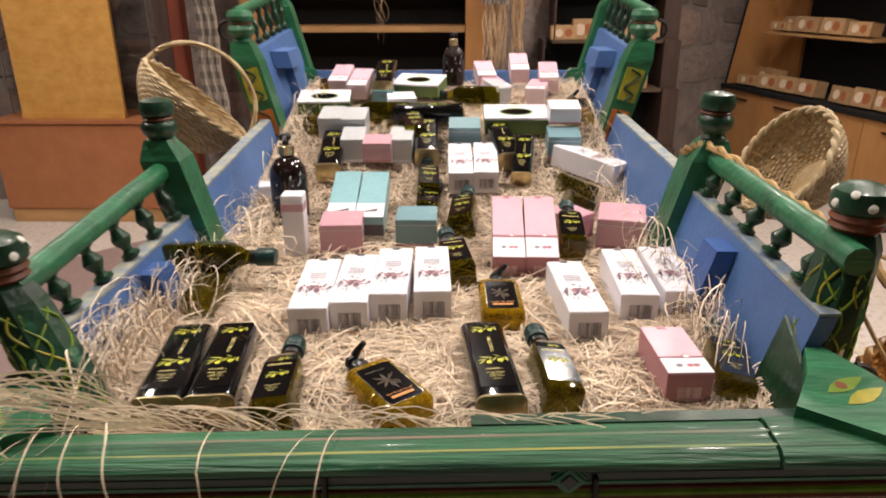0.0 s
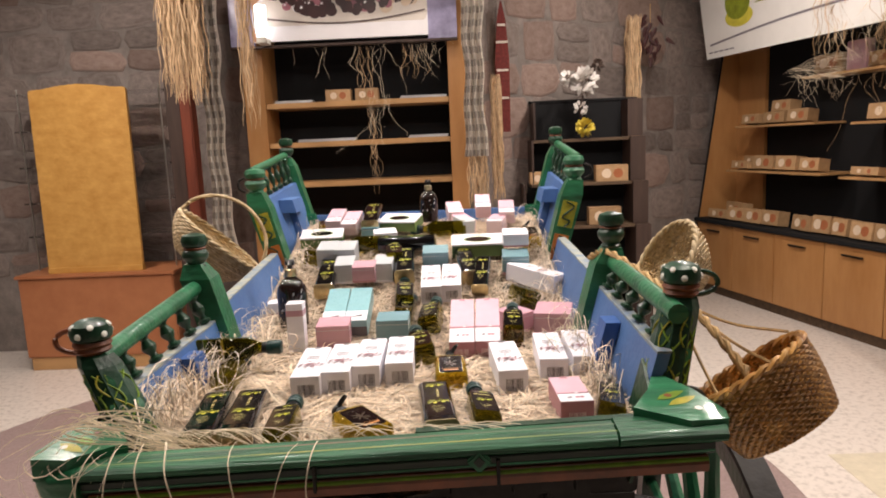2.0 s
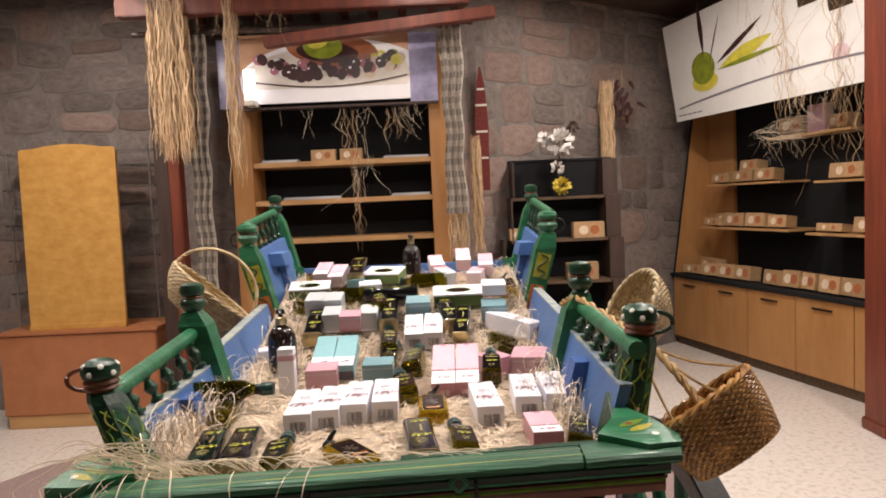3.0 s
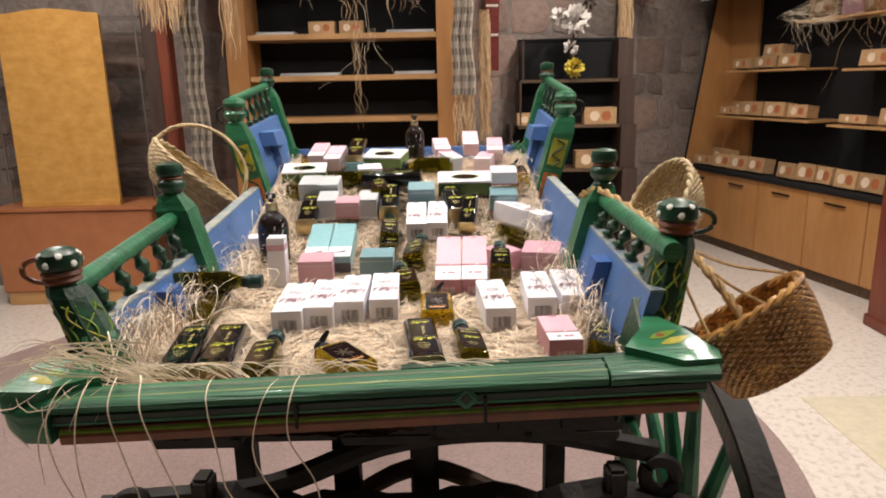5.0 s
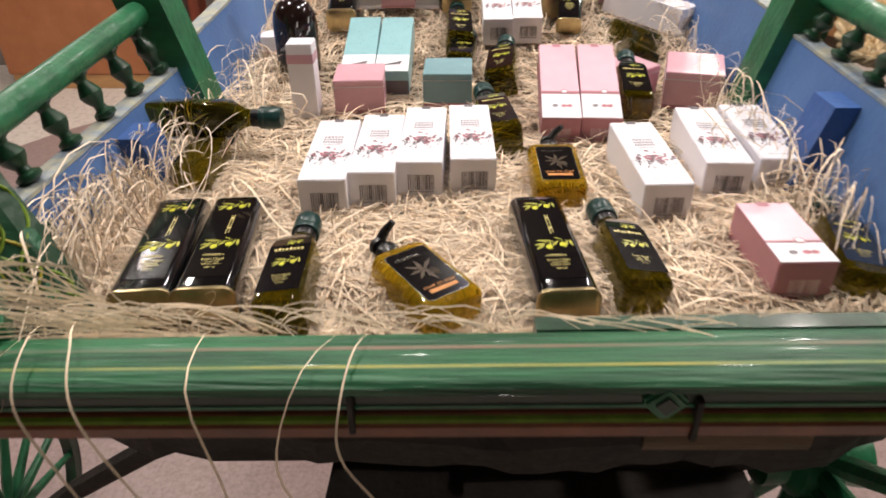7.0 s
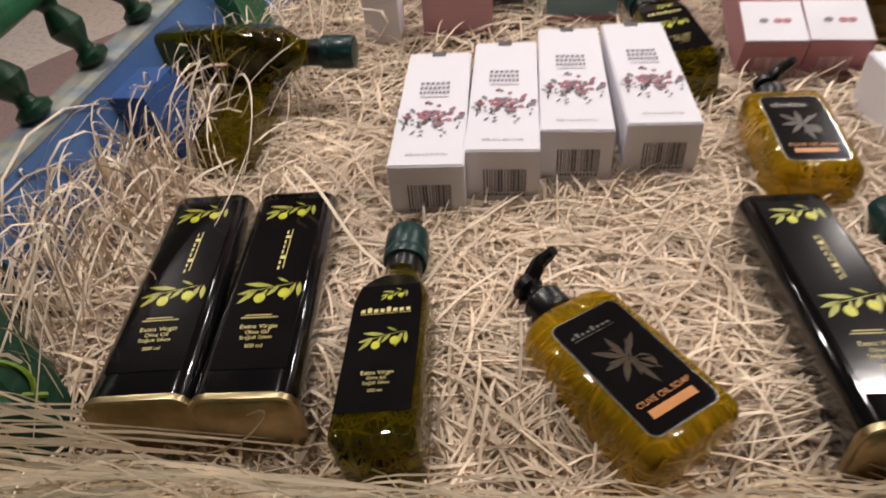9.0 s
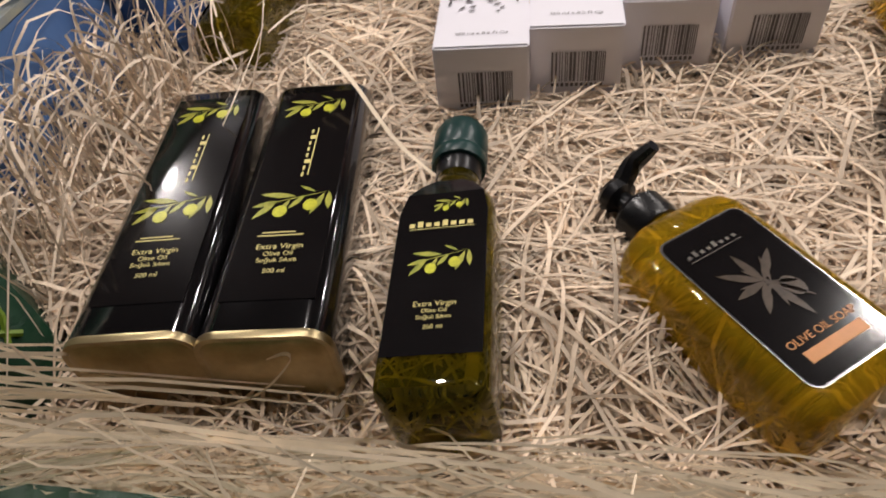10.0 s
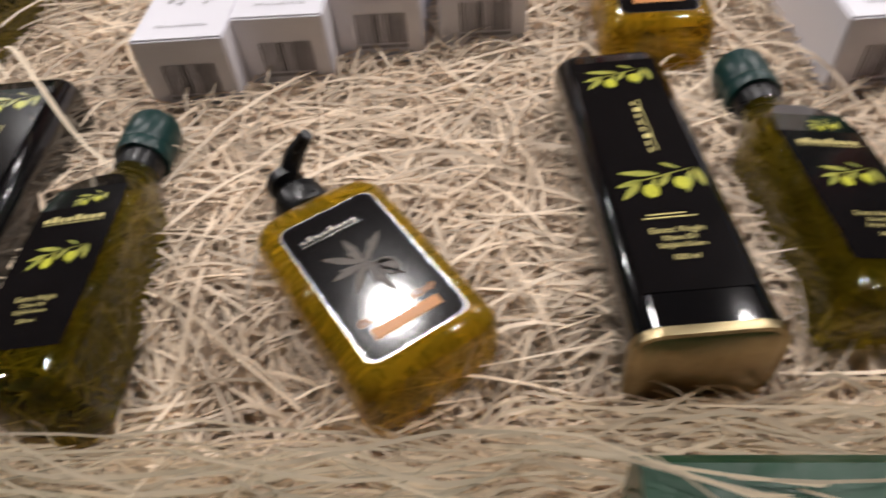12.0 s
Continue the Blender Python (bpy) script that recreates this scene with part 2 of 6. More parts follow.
def box(x0, x1, y0, y1, z0, z1, bevel=0.0, m=None):
    return slab(bmesh.new(), x0, x1, y0, y1, z0, z1, bevel, 0, m)


def skin(bm, rings, closed=True, caps=True, mi=0):
    vs = [[bm.verts.new(p) for p in ring] for ring in rings]
    n = len(vs[0])
    for a, b in zip(vs, vs[1:]):
        for i in range(n if closed else n - 1):
            j = (i + 1) % n
            f = bm.faces.new((a[i], a[j], b[j], b[i]))
            f.material_index = mi
    if caps and closed:
        for ring in (vs[0][::-1], vs[-1]):
            f = bm.faces.new(ring)
            f.material_index = mi
    return vs


def fix(bm):
    bmesh.ops.recalc_face_normals(bm, faces=bm.faces)
    return bm


def rounded(w, h, r, seg=4):
    pts = []
    for cx, cz, a0 in ((w / 2 - r, h / 2 - r, 0), (-w / 2 + r, h / 2 - r, 90), (-w / 2 + r, -h / 2 + r, 180), (w / 2 - r, -h / 2 + r, 270)):
        for k in range(seg + 1):
            a = radians(a0 + 90 * k / seg)
            pts.append((cx + r * math.cos(a), cz + r * math.sin(a)))
    return pts


def loft(sections, bm=None, mi=0):
    """Sections (y, width, height, radius, centre z) of a form that lies along y."""
    bm = bm or bmesh.new()
    skin(bm, [[(x, y, z + cz) for x, z in rounded(w, h, min(r, w / 2 - 1e-4, h / 2 - 1e-4))] for y, w, h, r, cz in sections], mi=mi)
    return fix(bm)


def lathe(profile, n=20, bm=None, mi=0, at=(0, 0, 0)):
    bm = bm or bmesh.new()
    skin(bm, [[(at[0] + r * math.cos(2 * math.pi * k / n), at[1] + r * math.sin(2 * math.pi * k / n), at[2] + z) for k in range(n)] for r, z in profile], caps=profile[0] != profile[-1], mi=mi)
    return fix(bm)


def pipe(points, radius, n=8, bm=None, mi=0):
    bm = bm or bmesh.new()
    pts = [Vector(p) for p in points]
    rings = []
    for i, p in enumerate(pts):
        d = (pts[min(i + 1, len(pts) - 1)] - pts[max(i - 1, 0)]).normalized()
        up = Vector((0, 0, 1)) if abs(d.z) < 0.9 else Vector((1, 0, 0))
        u = d.cross(up).normalized()
        v = d.cross(u)
        r = radius[i] if isinstance(radius, (list, tuple)) else radius
        rings.append([p + u * r * math.cos(2 * math.pi * k / n) + v * r * math.sin(2 * math.pi * k / n) for k in range(n)])
    skin(bm, rings, mi=mi)
    return fix(bm)


def curve_points(ctrl, n):
    """A smooth line through control points."""
    c = [Vector(p) for p in ctrl]
    c = [c[0] * 2 - c[1]] + c + [c[-1] * 2 - c[-2]]
    out = []
    spans = len(c) - 3
    for k in range(n):
        u = k / (n - 1) * spans
        i = min(int(u), spans - 1)
        f = u - i
        a, b, d, e = c[i:i + 4]
        out.append(0.5 * ((2 * b) + (d - a) * f + (2 * a - 5 * b + 4 * d - e) * f * f + (3 * b - a - 3 * d + e) * f ** 3))
    return out


def disc2(bm, cx, cy, rx, ry, z, turn=0.0, n=10, mi=0):
    vs = []
    for k in range(n):
        a = 2 * math.pi * k / n
        x, y = rx * math.cos(a), ry * math.sin(a)
        vs.append(bm.verts.new((cx + x * math.cos(turn) - y * math.sin(turn), cy + x * math.sin(turn) + y * math.cos(turn), z)))
    bm.faces.new(vs).material_index = mi


def leaf2(bm, x, y, length, width, turn, z, mi=0):
    vs = []
    for u, w in ((0, 0), (0.25, 0.75), (0.5, 1), (0.78, 0.62), (1, 0), (0.78, -0.62), (0.5, -1), (0.25, -0.75)):
        px, py = u * length, w * width / 2
        vs.append(bm.verts.new((x + px * math.cos(turn) - py * math.sin(turn), y + px * math.sin(turn) + py * math.cos(turn), z)))
    bm.faces.new(vs).material_index = mi


def quad2(bm, x0, x1, y0, y1, z, mi=0):
    bm.faces.new([bm.verts.new(p) for p in ((x0, y0, z), (x1, y0, z), (x1, y1, z), (x0, y1, z))]).material_index = mi


def writing(name, text, size, mat, parent, m, width=None):
    cu = bpy.data.curves.new(name, "FONT")
    cu.body, cu.size, cu.align_x, cu.align_y = text, size, "CENTER", "CENTER"
    tmp = bpy.data.objects.new(name, cu)
    scene.collection.objects.link(tmp)
    bpy.context.view_layer.update()
    me = bpy.data.meshes.new_from_object(tmp)
    bpy.data.objects.remove(tmp)
    bpy.data.curves.remove(cu)
    me.transform(m)
    me.materials.clear()
    me.materials.append(M[mat])
    ob = new(name, me)
    ob.parent = parent
    return ob


def branch(w, z, x0=0.0, y0=0.0):
    """An olive sprig print about w wide: slim leaves, two olives and a stem."""
    bm = bmesh.new()
    for x, y, l, b, a in ((0.50, 0.34, 1.0, 0.018, 194), (0.30, 0.33, 0.26, 0.05, 150), (0.05, 0.26, 0.50, 0.10, 172), (-0.16, 0.18, 0.36, 0.09, 196), (-0.20, 0.16, 0.40, 0.10, 228), (-0.02, 0.20, 0.30, 0.07, 244), (0.16, 0.26, 0.30, 0.08, 232), (0.42, 0.30, 0.42, 0.10, 250), (0.48, 0.32, 0.34, 0.09, 274)):
        leaf2(bm, x0 + x * w, y0 + y * w, l * w, b * w, radians(a), z)
    for x, y in ((-0.12, -0.02), (0.26, 0.08)):
        disc2(bm, x0 + x * w, y0 + y * w, 0.095 * w, 0.11 * w, z + 0.00015, n=12, mi=1)
    return bm


def barcode(w, h):
    """Bars on a face that looks towards -y; x from -w/2 to w/2, z from 0 to h."""
    bm = bmesh.new()
    rnd = random.Random(5)
    x = -w / 2
    while x < w / 2:
        b = rnd.choice((0.0006, 0.0006, 0.0011, 0.0016))
        bm.faces.new([bm.verts.new(p) for p in ((x, 0, 0.15 * h), (x + b, 0, 0.15 * h), (x + b, 0, h), (x, 0, h))])
        x += b + rnd.choice((0.0006, 0.0009, 0.0013))
    for k in range(11):
        x0 = -w / 2 + k * w / 11
        bm.faces.new([bm.verts.new(p) for p in ((x0, 0, 0), (x0 + w / 18, 0, 0), (x0 + w / 18, 0, 0.1 * h), (x0, 0, 0.1 * h))])
    return bm


CX = 0.14


def bed_top(x, y):
    """Height at which the goods rest: level at the tail, rising to the front board."""
    t = min(max((y - 1.45) / 0.85, 0.0), 1.0)
    return 1.385 + 0.18 * t * t * (3 - 2 * t)


def straw_top(x, y):
    """Height of the straw: falls off at the tail, banks up along the sides."""
    t = min(max((0.87 - y) / 0.07, 0.0), 1.0)
    side = max(0.0, abs(x - CX) - 0.33)
    f = min(max((y - 1.1) / 0.3, 0.0), 1.0)
    return bed_top(x, y) - 0.004 - 0.026 * t * t * (3 - 2 * t) - 0.008 * f + 0.15 * side


def tail_edge(x):
    """Where the straw ends behind the tail beam."""
    t = min(max((x - 0.10) / 0.18, 0.0), 1.0)
    return 0.752 + 0.034 * t * t * (3 - 2 * t)


def half_width(y, z):
    """Inner face of the flaring cart sides."""
    return 0.414 - 0.008 * (y - 0.9) + 0.27 * max(z - 1.39, -0.12)


# ---- the room ----
def setting(name, bm, mat, label, category, smooth=False):
    return tagged(part(name, bm, mat, None, "", smooth), label, category, "", "structure")


setting("floor", box(-6.2, 6.2, -4.2, 9.6, -0.12, 0.0), "floor", "pale speckled stone floor", "floor")
# Thin mauve-brown disc, darker than the floor it lies on.
round_floor = lathe([(2.6, 0.0), (2.6, 0.004), (2.59, 0.006)], 96)
for v in round_floor.verts:
    v.co += Vector((-0.6, 3.2, 0.0))
setting("floor_disc", round_floor, "floor_round", "large round mauve-brown area of the stone floor", "floor inlay")
setting("floor_patch", box(2.35, 3.05, 2.7, 3.5, 0.0, 0.004), "floor_patch", "beige stone slab set in the floor", "floor slab")
setting("ceiling", box(-6.2, 6.2, -4.2, 9.6, CEIL, CEIL + 0.12), "ceiling", "dark brown boarded ceiling", "ceiling")

RA, RB = Vector((3.151, 7.926, 0.0)), Vector((3.805, 5.161, 0.0))
RDIR = (RB - RA).normalized()
ROUT = Vector((-RDIR.y, RDIR.x, 0.0)) * -1
if ROUT.x > 0:
    ROUT = -ROUT
WALLS = {
    "wall_back_left": ((-6.0, 6.3), (-1.55, 6.3)),
    "wall_back_middle": ((-1.55, 6.3), (0.62, 6.3)),
    "wall_back_right": ((0.62, 6.3), (3.75, 8.35)),
    "wall_right": ((3.75, 8.35), (5.6, 0.6)),
    "wall_right_front": ((5.6, 0.6), (5.6, -4.0)),
    "wall_rear": ((5.6, -4.0), (-6.0, -4.0)),
    "wall_left": ((-6.0, -4.0), (-6.0, 6.3)),
}
WALL_FRAME = {}
for wname, (p, q) in WALLS.items():
    p, q = Vector((*p, 0)), Vector((*q, 0))
    along = (q - p).normalized()
    inward = Vector((along.y, -along.x, 0))
    mat4 = Matrix((along, -inward, Vector((0, 0, 1)))).transposed().to_4x4()
    mat4.translation = p
    WALL_FRAME[wname] = (mat4, (q - p).length)
    stone = wname in ("wall_back_left", "wall_back_middle", "wall_back_right", "wall_right")
    bm = box(-0.1, (q - p).length + 0.1, 0.0, 0.3, 0.0, CEIL, 0.0, mat4)
    setting(wname, bm, "mortar" if stone else "plaster", "grey rubble stone wall with recessed mortar" if stone else "dark plastered wall", "wall")


# ---- ceiling lamps, added out of view ----
def ceiling_lamp(x, y, watts):
    t = thing("ceiling_lamp", "unseen round white ceiling lamp added for light, warm glowing diffuser", "lamp", "ceiling lamps")
    t.location = (x, y, CEIL)
    part("housing", lathe([(0.11, 0.0), (0.11, -0.05), (0.095, -0.06), (0.09, -0.05), (0.01, -0.05)], 24), "white_paint", t, "", True)
    part("diffuser", lathe([(0.088, -0.049), (0.088, -0.053), (0.01, -0.054)], 24), "lamp_glow", t, "warm glowing diffuser", True)
    data = bpy.data.lights.new("ceiling_light", "AREA")
    data.shape, data.size, data.energy, data.color = "DISK", 0.17, watts, (1.0, 0.895, 0.83)
    li = new("ceiling_light", data)
    li.parent = t
    li.location = (0, 0, -0.075)
    return t


for lx, ly, lw in LAMPS:
    ceiling_lamp(lx, ly, lw)


# ---- left: yellow board on a plinth before glass shelves ----
plinth = thing("display_plinth", "terracotta coloured wooden plinth with pale skirting", "plinth")
part("body", box(-3.62, -2.24, 5.62, 6.18, 0.12, 0.84, 0.01), "terracotta", plinth)
part("skirting", box(-3.60, -2.26, 5.64, 6.16, 0.0, 0.12, 0.004), "oak_edge", plinth, "pale wooden skirting")
part("top", box(-3.64, -2.22, 5.60, 6.19, 0.84, 0.87, 0.006), "terracotta", plinth)

board = thing("display_board", "tall yellow wooden board with a low arched top", "board")
bm = bmesh.new()
outline = [(-0.42, 0.0), (0.42, 0.0), (0.42, 1.585), (0.40, 1.60), (0.30, 1.605), (0.16, 1.628), (0.0, 1.640), (-0.16, 1.628), (-0.30, 1.605), (-0.40, 1.60), (-0.42, 1.585)]
front = [bm.verts.new((x, 0.0, z)) for x, z in outline]
back = [bm.verts.new((x, 0.035, z)) for x, z in outline]
bm.faces.new(front)
bm.faces.new(back[::-1])
for i in range(len(outline)):
    j = (i + 1) % len(outline)
    bm.faces.new((front[j], front[i], back[i], back[j]))
part("panel", fix(bm), "ply", board)
part("foot_rail", box(-0.42, 0.42, -0.015, 0.05, 0.0, 0.05, 0.004), "ply", board)
board.matrix_world = pose(-2.95, 5.70, 0.87, -1, 0, 1)

rack = thing("glass_shelf_rack", "clear glass shelves on thin steel posts behind the board", "shelf")
for z in (1.18, 1.48, 1.80, 2.12, 2.44):
    part("shelf", box(-3.62, -2.27, 5.86, 6.14, z, z + 0.012, 0.002), "glass", rack, "clear glass shelf")
for x in (-3.58, -2.31):
    for y in (5.9, 6.1):
        part("post", pipe([(x, y, 0.87), (x, y, 2.5)], 0.008), "steel", rack)


# ---- middle: shelf unit with a lit sign ----
unit = thing("shelf_unit", "tall wooden shelf unit with black back, nearly empty", "shelf")
UY0, UY1 = 5.78, 6.24
for x0, x1 in ((-1.52, -1.34), (0.25, 0.40)):
    part("upright", box(x0, x1, UY0, UY1, 0.0, 3.3, 0.004), "oak", unit)
part("back", box(-1.34, 0.25, UY1 - 0.02, UY1, 0.0, 3.3), "black_back", unit, "black back panel")
for z in (0.28, 0.74, 1.16, 1.535, 1.885, 2.225):
    part("shelf", box(-1.338, 0.248, UY0 + 0.02, UY1 - 0.022, z, z + 0.045, 0.003), "oak_edge", unit, "light wooden shelf")
part("top_panel", box(-1.338, 0.248, UY0 + 0.02, UY1 - 0.022, 3.2, 3.24), "oak", unit)

def kraft_box(x, y, z, w=0.2, d=0.12, h=0.075, turn=0.0, group="kraft boxes", holes=2):
    t = thing("kraft_box", "small brown kraft board box with two round windows", "box", group)
    part("body", box(-w / 2, w / 2, -d / 2, d / 2, 0.0, h, 0.003), "kraft", t)
    for k in range(holes):
        ring = lathe([(h * 0.30, 0.0), (h * 0.30, 0.0015), (h * 0.05, 0.0016)], 14)
        for v in ring.verts:
            v.co = Vector((v.co.x + (k - (holes - 1) / 2) * w * 0.36, -d / 2 - v.co.z, h * 0.5 + v.co.y))
        part("window", ring, ("sign_cream", "sign_brown", "sign_cream")[k % 3], t, "round cut-out showing the soap inside")
    part("lid", box(-w / 2 - 0.001, w / 2 + 0.001, -d / 2 + 0.002, d / 2, h, h + 0.003, 0.001), "kraft", t)
    t.matrix_world = pose(x, y, z, 0, 0, turn)
    return t


for x, w in ((-0.72, 0.22), (-0.47, 0.2)):
    kraft_box(x, 5.93, 2.271, w, 0.14, 0.10)
for x, z, w in ((-1.12, 2.271, 0.32), (0.02, 2.271, 0.40), (-0.85, 1.931, 0.5), (0.05, 1.931, 0.34)):
    t = thing("leaflet_stack", "low stack of pale printed leaflets on the shelf", "leaflets", "leaflets")
    for k in range(4):
        part("leaflet", box(-w / 2, w / 2, -0.1, 0.1, k * 0.006, k * 0.006 + 0.005, 0.0, pose(0.006 * (k % 2), 0, 0, 0, 0, k * 1.5)), "carton_grey", t)
    t.location = (x, 5.95, z)

sign = thing("lit_shop_sign", "wide lit sign showing olives in a dish", "sign")
SX0, SX1, SZ0, SZ1, SY = -1.36, 0.10, 2.77, 3.36, 5.66
part("panel", box(SX0, SX1, SY, SY + 0.03, SZ0, SZ1), "sign_lit", sign)
bm = bmesh.new()
quad2(bm, SX0, SX1, 0.0, SZ1 - SZ0, 0.0, 0)
disc2(bm, SX0 + 0.80, 0.20, 0.82, 0.33, 0.001, 0.02, 40, 2)
disc2(bm, SX0 + 0.74, 0.205, 0.74, 0.27, 0.0015, 0.02, 40, 6)
quad2(bm, SX0 + 0.12, SX1, 0.0, 0.12, 0.0020, 2)
disc2(bm, SX0 + 0.80, 0.44, 0.40, 0.15, 0.0025, -0.14, 28, 1)
disc2(bm, SX0 + 0.76, 0.42, 0.27, 0.09, 0.0030, -0.12, 28, 4)
disc2(bm, SX0 + 0.72, 0.47, 0.17, 0.105, 0.0035, -0.05, 22, 3)
disc2(bm, SX0 + 0.68, 0.505, 0.09, 0.05, 0.0040, 0.2, 16, 7)
rnd = random.Random(3)
for k in range(70):
    u = rnd.uniform(0.16, 1.40)
    y = 0.20 + 0.20 * (u - 0.72) ** 2 + rnd.uniform(0.0, 0.12)
    right = u > 1.12
    mi = rnd.choice((7, 7, 3, 8)) if right and rnd.random() < 0.7 else rnd.choice((4, 4, 4, 4, 5, 2 if u < 0.5 else 4))
    z = 0.0045 + k * 0.00012
    r = rnd.uniform(0.036, 0.056)
    disc2(bm, SX0 + u, y, r, r * rnd.uniform(0.75, 0.95), z, rnd.uniform(0, 3), 14, mi)
    if k % 3 == 0:
        disc2(bm, SX0 + u - 0.012, y + 0.014, r * 0.28, r * 0.2, z + 0.00006, 0.4, 8, 2)
for k in range(30):
    u0, u1 = k / 30, (k + 1) / 30
    f = [bm.verts.new((SX0 + 0.06 + 1.38 * u, 0.185 - 0.075 * math.sin(u * 3.0) + 0.02 * u + dz, 0.0135)) for u, dz in ((u0, 0), (u1, 0), (u1, 0.011), (u0, 0.011))]
    bm.faces.new(f).material_index = 4
for v in bm.verts:
    v.co = Vector((min(max(v.co.x, SX0), SX1), SY - 0.002 - v.co.z, SZ0 + min(max(v.co.y, 0.0), SZ1 - SZ0)))
part("picture", bm, ["sign_tan", "sign_brown", "sign_lit", "sign_olive", "sign_dark", "rose_ink", "sign_pale", "sign_yellow", "sign_cream"], sign, "picture of olives, a bowl and a white swoosh")
for x0, x1, a in ((SX0 - 0.2, SX0, -8), (SX1, SX1 + 0.24, 10)):
    part("side_wing", box(x0, x1, SY + 0.005, SY + 0.03, SZ0 - 0.03, SZ1 - 0.03, 0.0), "sign_side", sign, "lavender side wing of the sign")
part("bottom_rail", box(SX0 - 0.2, SX1 + 0.24, SY - 0.004, SY + 0.06, SZ0 - 0.05, SZ0 - 0.031), "dark_wood", sign)
lamp_tube = thing("tube_lamp", "bright white tube lamp beside the sign", "lamp")
part("tube", pipe([(SX0 + 0.10, SY - 0.12, SZ0 + 0.02), (SX0 + 0.10, SY - 0.12, SZ0 + 0.27)], 0.045, 10), "tube_light", lamp_tube, "glowing white tube", True)
part("socket", box(SX0 + 0.06, SX0 + 0.14, SY - 0.16, SY - 0.001, SZ0 - 0.03, SZ0 + 0.02, 0.004), "white_paint", lamp_tube)

# red roof timbers over the unit
canopy = thing("timber_canopy", "red stained timber canopy with rafters over the shelf unit", "canopy")
part("front_beam", box(-2.25, 0.62, 5.30, 5.42, 3.46, 3.60, 0.008), "red_wood", canopy)
part("brace_beam", box(-0.95, 0.95, -0.05, 0.05, -0.045, 0.045, 0.006, pose(-0.12, 5.34, 3.30, 0, -5.2, 0)), "red_wood", canopy, "slanting red timber brace")
part("curtain_rail", pipe([(-2.2, 5.5, 3.36), (0.62, 5.5, 3.36)], 0.022, 10), "dark_wood", canopy, "dark curtain rail")
part("rail_knob", lathe([(0.005, -0.03), (0.03, -0.01), (0.03, 0.02), (0.005, 0.035)], 12, at=(0.63, 5.5, 3.36)), "dark_wood", canopy, "", True)
for k in range(11):
    x = -2.15 + k * 0.27
    part("rafter", box(x, x + 0.07, 5.2, 6.25, 3.62, 3.72, 0.004), "red_wood", canopy)
for x in (-2.04, ):
    part("post", box(x - 0.11, x + 0.02, 5.62, 5.76, 0.0, 3.46, 0.01), "dark_wood", canopy, "dark timber post")
    part("post", box(x + 0.024, x + 0.12, 5.58, 5.72, 0.0, 3.46, 0.01), "red_wood", canopy)


def curtain(x0, x1, y, z0, z1, name_label):
    """A narrow checked curtain: soft folds, horizontal stripes crossing vertical ones."""
    t = thing("curtain", name_label, "curtain", "checked curtains")
    bm = bmesh.new()
    nx, nz = 24, int((z1 - z0) / 0.026)
    grid = []
    for j in range(nz + 1):
        w = 1.0 - 0.22 * math.sin(math.pi * min(1, j / nz * 1.2))
        row = []
        for i in range(nx + 1):
            u = i / nx
            x = (x0 + x1) / 2 + (u - 0.5) * (x1 - x0) * w
            row.append(bm.verts.new((x + 0.01 * math.sin(j * 0.3), y + 0.03 * math.sin(u * 19 + 0.3 * math.sin(j * 0.4)), z0 + (z1 - z0) * j / nz)))
        grid.append(row)
    for j in range(nz):
        for i in range(nx):
            f = bm.faces.new((grid[j][i], grid[j][i + 1], grid[j + 1][i + 1], grid[j + 1][i]))
            f.material_index = 1 if j % 4 < 2 and i % 4 < 3 else 0
    bmesh.ops.solidify(bm, geom=bm.faces[:], thickness=0.003)
    part("cloth", bm, ["cloth_light", "cloth_dark"], t, "", True)
    for k in range(4):
        bmr = lathe([(0.026, -0.005), (0.032, 0.0), (0.026, 0.005), (0.026, -0.005)], 12)
        for v in bmr.verts:
            v.co = Vector((x0 + (x1 - x0) * (k + 0.5) / 4 + v.co.z, y + v.co.x * 0.9, z1 + 0.0 + v.co.y))
        part("ring", bmr, "dark_wood", t)
    return t


curtain(-1.80, -1.60, 5.5, 0.9, 3.34, "grey and cream checked curtain tied beside the shelf unit")
curtain(0.36, 0.56, 5.5, 1.75, 3.34, "grey and cream checked curtain beside the sign")

# red woven hanging on the wall
hang = thing("wall_hanging", "narrow red woven hanging with pale bands", "textile")
bm = bmesh.new()
skin(bm, [[(0.70 - w, 6.20, z), (0.70 + w, 6.20, z), (0.70 + w, 6.225, z), (0.70 - w, 6.225, z)] for z, w in ((1.95, 0.06), (2.6, 0.065), (2.95, 0.04), (3.12, 0.006))])
part("cloth", fix(bm), "red_cloth", hang)
for z in (2.25, 2.5, 2.75, 2.9):
    part("band", box(0.645, 0.755, 6.195, 6.228, z, z + 0.02) if z < 2.8 else box(0.665, 0.735, 6.195, 6.228, z, z + 0.02), "cloth_light", hang, "pale woven band")
hang.location = (0.05, 0.02, 0)


